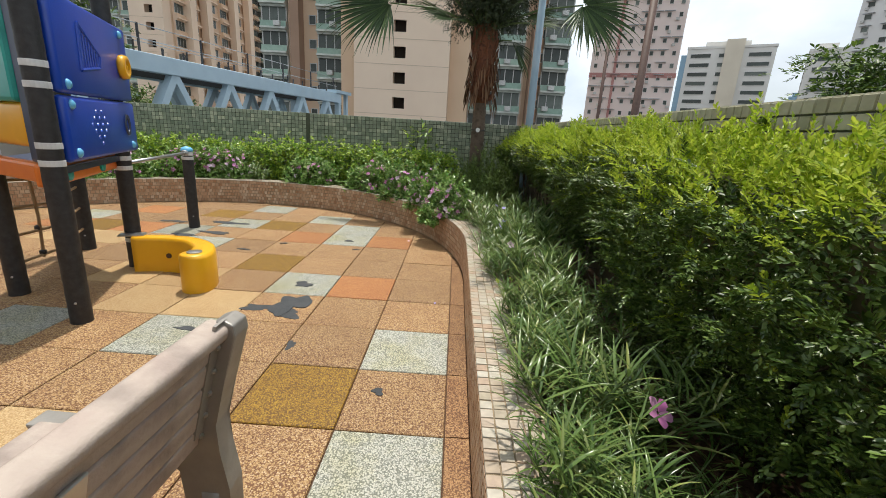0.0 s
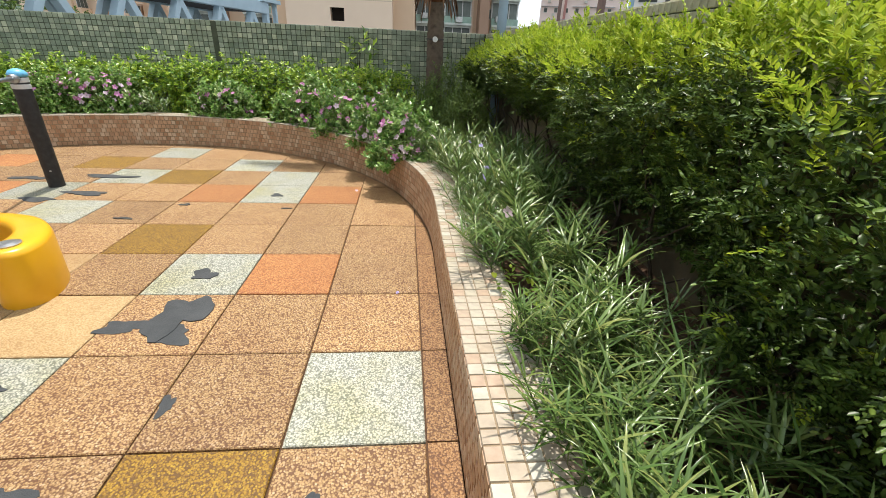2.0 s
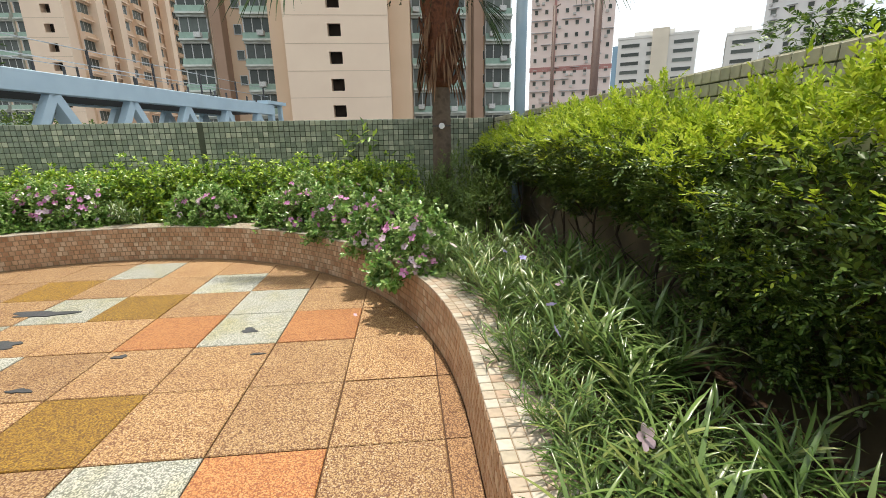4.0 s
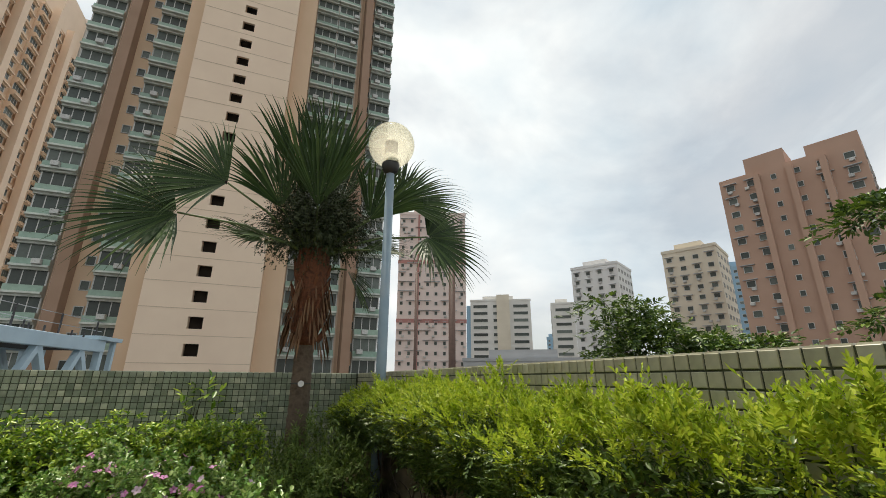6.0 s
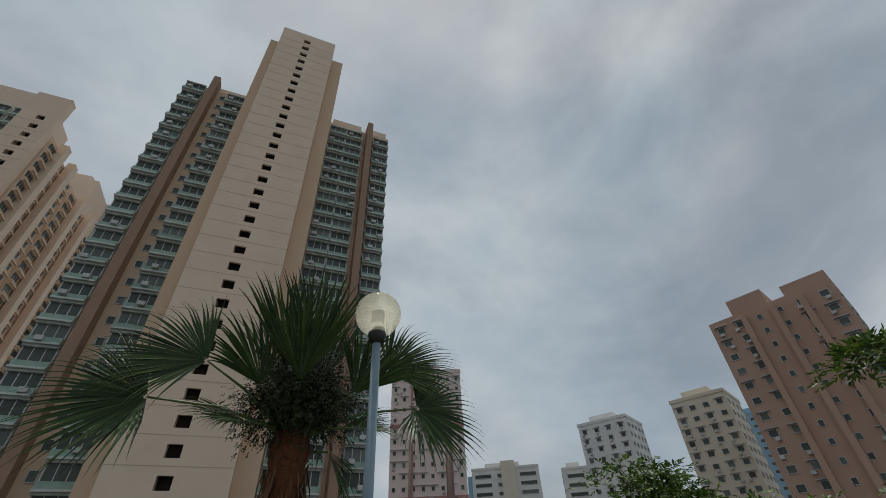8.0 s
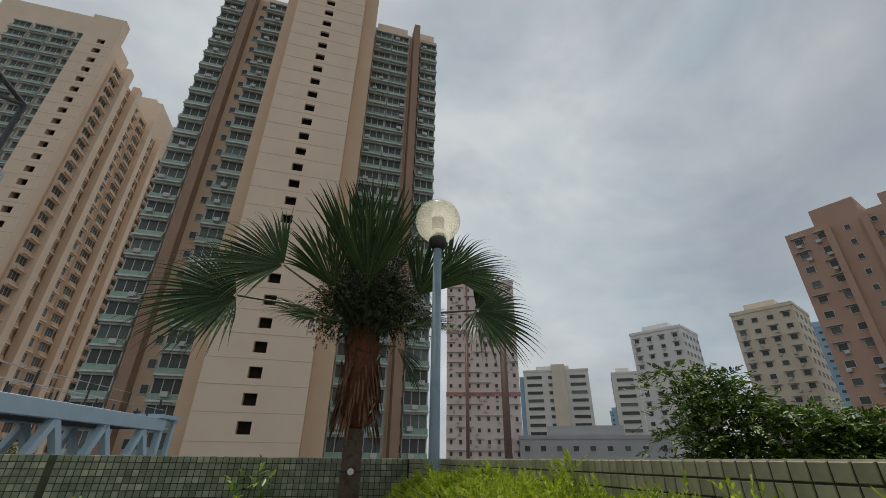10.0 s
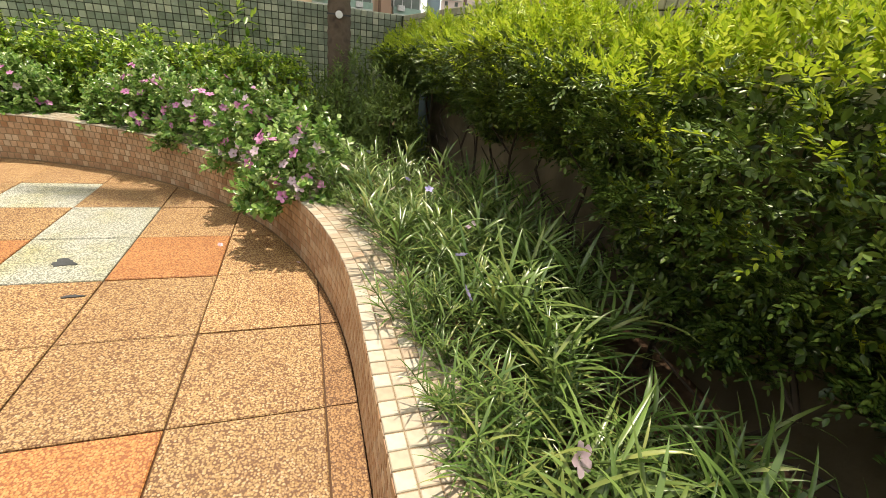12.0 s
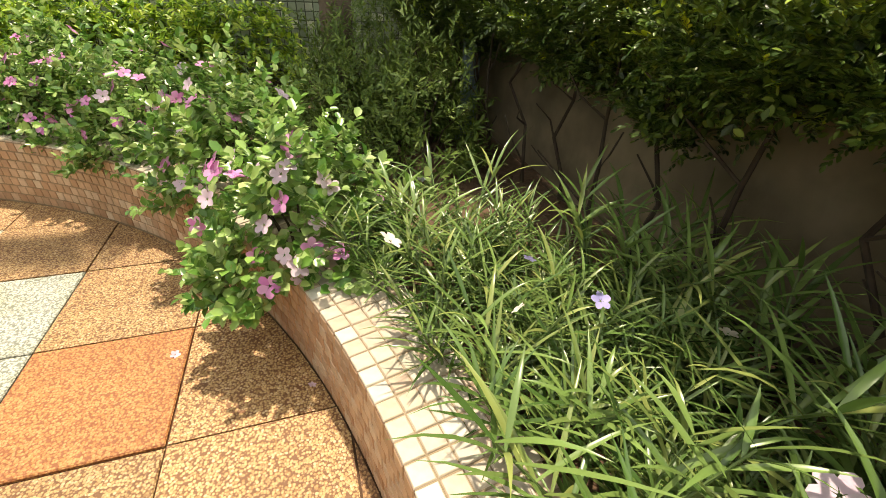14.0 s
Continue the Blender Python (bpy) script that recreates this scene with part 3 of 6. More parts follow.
def build_hedge():
    hedge = thing("clipped_hedge", "dense dark green clipped hedge with bright young shoots on top", "hedge")
    rng = np.random.default_rng(11)
    y0, y1 = FAR_Y + 0.1, 5.35

    def outline(y):
        front = 0.74 + 0.05 * np.sin(y * 2.3 + 0.5) + 0.035 * np.sin(y * 5.1)
        top = 1.31 + 0.03 * np.sin(y * 3.1 + 1) + 0.025 * np.sin(y * 7.7)
        top = np.where(y > 3.6, top - (y - 3.6) * 0.13, top)
        low = 0.55 + 0.28 * np.clip((y - 1.0) / 0.6, 0, 1) + 0.06 * np.sin(y * 4.0) + 0.05 * np.sin(y * 9.1 + 1) - 0.18 * np.clip((0.6 - y) / 1.2, 0, 1)
        return front, top, low
    # shoots over the face, the rounded shoulder and the top
    n = 25000
    y = y0 + (y1 - y0) * rng.uniform(0, 1, n) ** 0.8
    front, top, low = outline(y)
    s = rng.uniform(0, 1, n)
    face = s < 0.60
    a = np.where(face, s / 0.60, (s - 0.60) / 0.40)
    x = np.where(face, front + 0.27 * (1 - a) ** 1.3 - 0.08 * np.sin(np.pi * a), front + 0.04 + (WALL_X - 0.06 - front) * a)
    z = np.where(face, low + (top - 0.08 - low) * a, top - 0.09 * (1 - np.minimum(1, a * 5)) ** 2)
    nrm = unit(np.stack([np.where(face, -1.0, -0.15 - 0.6 * (a < 0.15)), np.zeros(n), np.where(face, 0.35, 1.0)], 1))
    run = np.where(face, z, top + a * 0.35)
    clump = ripple(y, run, 3, 0.10, 0.34)
    depth = np.abs(rng.normal(0, 0.03, n)) + np.where(rng.uniform(size=n) < 0.3, 0.07, 0.0)
    P = np.stack([x, y, z], 1) + nrm * (0.065 * clump - depth)[:, None]
    keep = rng.uniform(size=n) < np.where(face, np.clip(0.62 + 0.85 * clump, 0.06, 1), np.clip(0.62 + 0.6 * clump, 0.15, 1))
    P, nrm, y, z, face, top, clump = P[keep], nrm[keep], y[keep], z[keep], face[keep], top[keep], clump[keep]
    m = len(P)
    way = nrm + rng.normal(size=P.shape) * 0.5 + np.array([0, 0, 0.22])
    young = (z > top - 0.115 + rng.normal(0, 0.05, m)) | (rng.uniform(size=m) < 0.03 + 0.14 * np.clip((z - 0.75) / 0.5, 0, 1) ** 2)
    old = ~young
    part("foliage", leaves("foliage", *sprays(P[old], way[old], 13, 0.072 * rng.uniform(0.7, 1.35, int(old.sum())), 0.024, 0.46, rng), "hedge_leaf"), None, hedge)["kind"] = "stuff"
    up = nrm[young] * 0.7 + np.array([-0.1, 0, 0.75]) + rng.normal(size=(int(young.sum()), 3)) * 0.45
    part("young_growth", leaves("young_growth", *sprays(P[young], up, 13, 0.072 + 0.075 * rng.uniform(0, 1, int(young.sum())) ** 3, 0.0245, 0.42, rng), "hedge_young"), None, hedge, "bright yellow-green young shoots")["kind"] = "stuff"
    # older leaves inside, which close the view through the hedge
    m = 15000
    yi = y0 + (y1 - y0) * rng.uniform(0, 1, m) ** 0.8
    front, top, low = outline(yi)
    Pi = np.stack([rng.uniform(front + 0.10, WALL_X - 0.03), yi, rng.uniform(low + 0.05, top - 0.10)], 1)
    part("inner_foliage", leaves("inner_foliage", *sprigs(Pi, rng.normal(size=Pi.shape), 6, 0.07, 0.03, 0.5, rng=rng), "hedge_leaf"), None, hedge)["kind"] = "stuff"
    # crooked stems, forking under the foliage
    yy = y0 + 0.15
    while yy < y1:
        x = 0.99 + rng.uniform(-0.05, 0.05)
        pts, r = [(x, yy, 0.24)], [0.011]
        for k in range(1, 6):
            pts.append((x + rng.normal(0, 0.025) - 0.01 * k, yy + rng.normal(0, 0.045), 0.24 + 0.17 * k))
            r.append(0.011 - 0.0014 * k)
        bm = bm_tube(pts, r, 6)
        for k in range(4):
            b = pts[1 + k % 3]
            e = (b[0] - rng.uniform(0.0, 0.16), b[1] + rng.uniform(-0.3, 0.3), b[2] + rng.uniform(0.08, 0.24))
            mid = tuple((b[i] + e[i]) / 2 + rng.normal(0, 0.014) for i in range(3))
            bm_tube([b, mid, e], [0.005, 0.004, 0.0025], 5, into=bm)
        part("stem", bm, "twig", hedge)
        yy += rng.uniform(0.2, 0.36)


build_hedge()


def blade(out, p, d, length, width, droop, rng):
    """One long narrow leaf that arches over; adds to (verts, faces)."""
    V, F = out
    d = np.array(d, float)
    d /= np.linalg.norm(d)
    side = np.cross(d, (0, 0, 1.0))
    side /= max(np.linalg.norm(side), 1e-6)
    side = side + np.array([0, 0, rng.normal(0, 0.25)])
    k0 = len(V)
    prof = (0.35, 0.85, 1.0, 0.8, 0.45, 0.0)
    q = np.array(p, float)
    way = d.copy()
    for i, w in enumerate(prof):
        up = np.cross(side, way)
        if w > 0:
            V += [q - side * width * w / 2 + up * width * 0.16 * w, q.copy(), q + side * width * w / 2 + up * width * 0.16 * w]
        else:
            V.append(q.copy())
        if i:
            b = k0 + 3 * (i - 1)
            if w > 0:
                F += [(b, b + 1, b + 4, b + 3), (b + 1, b + 2, b + 5, b + 4)]
            else:
                F += [(b, b + 1, b + 3), (b + 1, b + 2, b + 3)]
        q = q + way * length / 5
        way = way + np.array([0, 0, -droop * (0.5 + i * 0.28)])
        way /= np.linalg.norm(way)


def blade_plant(seed, height, stems, leaf):
    """Leaf and stem meshes of one clump with long narrow leaves in whorls."""
    rng = np.random.default_rng(seed)
    out = ([], [])
    bm = bmesh.new()
    tips = []
    for s in range(stems):
        a = rng.uniform(0, math.tau)
        lean = rng.uniform(0.15, 0.65)
        h = height * rng.uniform(0.6, 1.1)
        base = np.array([rng.normal(0, 0.035), rng.normal(0, 0.035), -0.03])
        tip = base + np.array([math.cos(a) * lean * h, math.sin(a) * lean * h, h])
        mid = (base + tip) / 2 + np.array([0, 0, 0.04 * h]) - np.array([math.cos(a), math.sin(a), 0]) * 0.08 * h
        bm_tube([base, mid, tip], [0.0045, 0.0035, 0.002], 5, into=bm)
        tips.append(tip)
        for k in range(11):
            f = 0.30 + 0.70 * (k / 10) ** 0.8
            p = base * (1 - f) ** 2 + 2 * mid * f * (1 - f) + tip * f * f
            for q in range(2):
                b = k * 1.37 + q * math.pi + rng.normal(0, 0.35)
                rise = 0.25 + 0.9 * f * rng.uniform(0.5, 1.2)
                d = (math.cos(b), math.sin(b), rise)
                blade(out, p, d, leaf * rng.uniform(0.65, 1.15) * (1 if k < 9 else 0.75), leaf * rng.uniform(0.040, 0.058), rng.uniform(0.05, 0.22), rng)
    return mesh_of("leaves", out[0], out[1], ["blade_leaf"], smooth=True), mesh_bm("stem_tuft", bm, "stem_green"), tips


def flower_mesh(name, mat, size, petals=5, cup=0.25):
    """A flower of rounded petals round +z, with a short throat."""
    V, F, I = [], [], []
    for k in range(petals):
        a = k * math.tau / petals
        for r, w, z in ((0.08, 0.10, 0.0), (0.55, 0.62, cup * 0.55), (0.85, 0.56, cup * 0.8), (1.0, 0.2, cup * 0.7)):
            for s in (-1, 0, 1):
                b = a + s * w * 0.62 / max(r, 0.3)
                V.append((size * r * math.cos(b), size * r * math.sin(b), size * (z + (0.05 if s else 0.0) * r)))
        o = k * 12
        for i in range(3):
            for s in range(2):
                F.append((o + 3 * i + s, o + 3 * i + s + 1, o + 3 * i + s + 4, o + 3 * i + s + 3))
    return mesh_of(name, V, F, [mat], smooth=True)


FLOWERS = {c: flower_mesh("flower", "petal_" + c, s) for c, s in (("pink", 0.030), ("pale", 0.028), ("violet", 0.021), ("white", 0.023))}


def place_flower(parent, kind, x, y, z, rng, size=1.0):
    tilt = pose(x, y, z, rng.uniform(-60, 60), rng.uniform(-60, 60), rng.uniform(0, 360)) @ Matrix.Scale(size, 4)
    inv = parent.matrix_basis.inverted()
    return part("flower", FLOWERS[kind], None, parent, {"pink": "pink five-petalled flower", "pale": "pale pink flower", "violet": "violet-blue flower", "white": "whitish pink flower"}[kind], inv @ tilt)


def build_blade_plants():
    kinds = [blade_plant(21, 0.26, 8, 0.125), blade_plant(22, 0.31, 7, 0.135), blade_plant(23, 0.22, 9, 0.115), blade_plant(24, 0.36, 5, 0.20)]
    rng = np.random.default_rng(5)
    spots = []
    y = FAR_Y + 0.4
    while y < 2.9:
        for lane in range(4 if 1.1 < y < 2.5 else 3):
            x = KX + KERB_W - 0.005 + lane * 0.15 + rng.normal(0, 0.03)
            yy = y + rng.uniform(-0.06, 0.06) + (lane % 2) * 0.08
            if yy > ARC_Y:
                x -= (yy - ARC_Y) ** 2 / (2 * ARC_R) * 1.05
            if (rng.uniform() < 0.12 and yy < 0) or (lane < 2 and 0.24 < yy < 0.5):
                continue
            spots.append((x, yy))
        y += 0.155
    for c in range(7):
        a = radians(94 + c * 3.5)
        spots.append((ARC_X + (ARC_R + 0.33) * math.cos(a), ARC_Y + (ARC_R + 0.33) * math.sin(a)))
    spots += [(0.84, 2.06), (0.80, 1.74), (0.82, 1.46), (0.70, 1.60), (0.76, 2.3), (0.68, 1.36)]
    made = []
    for i, (x, y) in enumerate(spots):
        tall = i >= len(spots) - 6
        lv, st, _ = kinds[3 if tall else int(rng.integers(4))]
        s = rng.uniform(0.95, 1.12) if tall else rng.uniform(0.85, 1.2)
        m = pose(x, y, 0.29, rng.normal(0, 5), rng.normal(0, 5), rng.uniform(0, 360)) @ Matrix.Scale(s, 4)
        ob = thing("ruellia_plant", "clump of long narrow green leaves growing beside the kerb", "plant", "narrow-leaved plants along the kerb", m=m)
        part("leaf_rosette", lv, None, ob)
        part("stem_tuft", st, None, ob)
        made.append(ob)
    # single flowers standing over the clumps
    for kind, x, y, z, s in (("pink", 0.58, -1.06, 0.60, 1.5), ("violet", 0.36, 1.24, 0.61, 1.2), ("violet", 0.42, 1.46, 0.61, 1.1), ("violet", 0.49, 2.12, 0.61, 1.0), ("pale", 0.56, 1.72, 0.60, 1.2), ("pale", 0.39, 0.74, 0.59, 1.1), ("white", 0.14, 2.44, 0.61, 1.3),
                             ("violet", 0.43, 2.30, 0.6, 0.8), ("white", 0.33, 2.15, 0.6, 0.7), ("pale", 0.52, 0.55, 0.58, 0.9), ("violet", 0.30, 2.75, 0.62, 0.7), ("white", 0.7, 2.0, 0.58, 0.8)):
        near = min(made, key=lambda o: (o.location.x - x) ** 2 + (o.location.y - y) ** 2)
        place_flower(near, kind, x, y, z, rng, s)


build_blade_plants()


def bush(name, label, x, y, z, rx, ry, rz, count, leaf, width, mat, seed, flowers=0, group="", category="bush", per=8, low=0.02, boxy=2.0, shoot=1.9, spread=0.9):
    """A loose shrub: leafy shoots over an uneven dome, thin stems, and flowers near its skin."""
    rng = np.random.default_rng(seed)
    ob = thing(name, label, category, group, m=pose(x, y, z))
    d = unit(rng.normal(size=(count, 3)))
    d[:, 2] = np.abs(d[:, 2]) * 1.0 - 0.15
    d = d / (np.sum(np.abs(d) ** boxy, 1, keepdims=True)) ** (1 / boxy)
    lumps = 1 + 0.16 * np.sin(d[:, 0] * 7 + seed) * np.sin(d[:, 1] * 6 + 2 * seed) + 0.1 * rng.normal(size=count)
    r = lumps * rng.uniform(0.45, 1.0, count) ** 0.4
    P = d * np.array([rx, ry, rz]) * r[:, None]
    P[:, 2] = np.maximum(P[:, 2] - (0.10 if low < 0 else 0.0) * (P[:, 0] < -0.05), np.where(P[:, 0] < -0.08, low, 0.06))
    way = d + np.array([0, 0, 0.45]) + rng.normal(size=(count, 3)) * 0.3
    part("foliage", leaves("foliage", *sprigs(P, way, per, leaf * shoot, leaf, width, spread, rng=rng), mat), None, ob)["kind"] = "stuff"
    bm = bmesh.new()
    for k in range(9):
        e = P[int(rng.integers(count))]
        bm_tube([(e[0] * 0.15, e[1] * 0.15, -0.03), (e[0] * 0.5, e[1] * 0.5, e[2] * 0.6), tuple(e)], [0.006, 0.004, 0.002], 5, into=bm)
    part("stem_tuft", bm, "twig", ob)
    for k in range(flowers):
        v = unit(np.array([rng.normal(-0.2, 0.7), rng.normal(-0.5, 0.5), rng.uniform(0.25, 1.2)]))
        p = v * np.array([rx, ry, rz]) * rng.uniform(0.98, 1.14)
        out = Vector(v).to_track_quat("Z", "Y").to_matrix().to_4x4()
        part("flower", FLOWERS["pale" if rng.uniform() < 0.4 else "pink"], None, ob, "pink five-petalled flower",
             Matrix.Translation(p) @ out @ pose(0, 0, 0, rng.normal(0, 18), rng.normal(0, 18), rng.uniform(0, 360)) @ Matrix.Scale(rng.uniform(0.85, 1.25), 4))
    return ob


def build_bushes():
    rng = np.random.default_rng(3)
    g = "pink periwinkle bushes along the curved kerb"
    lab = "leafy periwinkle bush with scattered pink flowers over the kerb"
    vinca = [(-0.08, 2.93, 0.30, 0.26, 0.40, 16), (-0.30, 3.55, 0.30, 0.30, 0.46, 12), (-0.72, 4.10, 0.34, 0.28, 0.46, 14), (-1.18, 4.48, 0.32, 0.26, 0.48, 18),
             (-1.52, 4.66, 0.22, 0.20, 0.32, 6), (-2.28, 4.92, 0.26, 0.22, 0.40, 9), (-2.58, 4.98, 0.24, 0.22, 0.36, 5), (-3.80, 5.06, 0.32, 0.26, 0.46, 20), (-4.15, 4.96, 0.34, 0.26, 0.48, 20), (-4.55, 4.80, 0.32, 0.26, 0.44, 16),
             (-5.1, 4.45, 0.34, 0.28, 0.44, 12), (-5.6, 4.0, 0.34, 0.28, 0.42, 10)]
    for i, (x, y, rx, ry, rz, fl) in enumerate(vinca):
        bush("periwinkle_bush", lab, x, y, 0.29, rx, ry, rz * 1.08, 400, 0.046, 0.72, "vinca_leaf", 40 + i, int(fl * 2.0), g, low=-0.03 if i == 0 else 0.02)
    # the bright row behind, along the back wall
    x = -6.6
    k = 0
    while x < 0.0:
        y = 5.56 + rng.normal(0, 0.05)
        bush("green_shrub", "rounded bright green shrub in the row along the wall", x, y, 0.28, 0.36, 0.30, 0.62 + rng.uniform(-0.04, 0.04), 520, 0.062, 0.46, "shrub_leaf", 80 + k, 0, "green shrubs along the wall", boxy=4.5, shoot=0.7, spread=1.15)
        x += 0.52
        k += 1
    bush("weed_seedling", "small bright green weed seedling by the kerb", 0.40, 0.40, 0.29, 0.09, 0.10, 0.10, 10, 0.045, 0.6, "shrub_leaf", 150, 0, "", "plant", 5)
    # taller weed against the wall
    ob = bush("wall_weed", "single broad-leaved weed standing against the tiled wall", -0.80, 5.85, 0.75, 0.16, 0.10, 0.52, 14, 0.13, 0.36, "shrub_leaf", 131, 0, "", "plant", 5)
    # dark soft shrub at the foot of the palm
    bush("dark_shrub", "soft dark green shrub at the foot of the palm", 0.46, 4.60, 0.28, 0.38, 0.5, 0.74, 700, 0.05, 0.28, "fine_leaf", 140)
    bush("dark_shrub", "soft dark green shrub at the foot of the palm", 0.30, 4.05, 0.28, 0.24, 0.4, 0.45, 300, 0.045, 0.3, "fine_leaf", 141)
    bush("dark_shrub", "soft dark green shrub at the foot of the palm", 0.22, 4.58, 0.28, 0.26, 0.26, 0.58, 380, 0.05, 0.28, "fine_leaf", 142)
    bush("dark_shrub", "soft dark green shrub beside the lamp post", 0.74, 4.38, 0.28, 0.28, 0.34, 0.62, 420, 0.05, 0.28, "fine_leaf", 143)
    bush("dark_shrub", "soft dark green shrub beside the lamp post", 0.58, 3.75, 0.28, 0.28, 0.4, 0.62, 480, 0.048, 0.3, "fine_leaf", 144)


build_bushes()


def build_litter():
    rng = np.random.default_rng(77)
    n = 420
    y = rng.uniform(-2.5, 3.0, n)
    x = rng.uniform(KX + KERB_W, 1.05, n) - np.where(y > ARC_Y, (y - ARC_Y) ** 2 / (2 * ARC_R), 0)
    P = np.stack([x, y, np.full(n, 0.325) + rng.uniform(-0.005, 0.01, n)], 1)
    D = np.stack([rng.normal(size=n), rng.normal(size=n), rng.normal(0, 0.15, n)], 1)
    N = np.stack([rng.normal(0, 0.3, n), rng.normal(0, 0.3, n), np.ones(n)], 1)
    thing("leaf_litter", "dry brown fallen leaves scattered over the soil", "litter", kind="stuff", data=leaves("leaf_litter", P, D, N, rng.uniform(0.03, 0.07, n), 0.018, "palm_dry"))


build_litter()

# ---------------------------------------------------------------- palm and lamp


def fan_leaf(hub, way, face, radius, segs, spread, droop, seed):
    """A pleated fan at hub, opening along way with its upper side to face; its segments split and their tips hang."""
    rng = np.random.default_rng(seed)
    way = Vector(way).normalized()
    face = (Vector(face) - way * way.dot(Vector(face))).normalized()
    side = face.cross(way)
    V, F = [], []
    steps = 9
    wid = (0.6, 1.0, 1.0, 1.0, 1.0, 0.95, 0.7, 0.42, 0.08) if spread < 2 else (0.6, 1.0, 1.0, 1.0, 0.93, 0.66, 0.38, 0.17, 0.05)
    for k in range(segs):
        u = k / (segs - 1) * 2 - 1
        a = u * spread / 2
        d = way * math.cos(a) + side * math.sin(a) + face * (0.28 * abs(u) ** 1.5)
        d.normalize()
        across = (side * math.cos(a) - way * math.sin(a)).normalized()
        L = radius * (1.0 - 0.16 * abs(u)) * rng.uniform(0.92, 1.06)
        p = Vector(hub) + d * 0.03
        o = len(V)
        half = spread / segs * 0.5
        for i in range(steps):
            f = i / (steps - 1)
            w = half * 1.15 * wid[i] * L * min(f + 0.04, 0.62 if spread < 2 else 0.55)
            up = across.cross(d).normalized()
            for s in (-1, 0, 1):
                V.append(p + across * (w * s) + up * (0.35 * w if s == 0 else -0.2 * w))
            p = p + d * (L / (steps - 1))
            pull = droop * (0.04 + max(0.0, f - 0.36) * 1.15) * rng.uniform(0.8, 1.2)
            d = (d + Vector((rng.normal(0, 0.02), rng.normal(0, 0.02), -pull))).normalized()
        for i in range(steps - 1):
            for s in range(2):
                F.append((o + 3 * i + s, o + 3 * i + s + 1, o + 3 * i + s + 4, o + 3 * i + s + 3))
    return mesh_of("fan_leaf", V, F, ["palm_leaf"])


PALM = (0.30, 4.98)


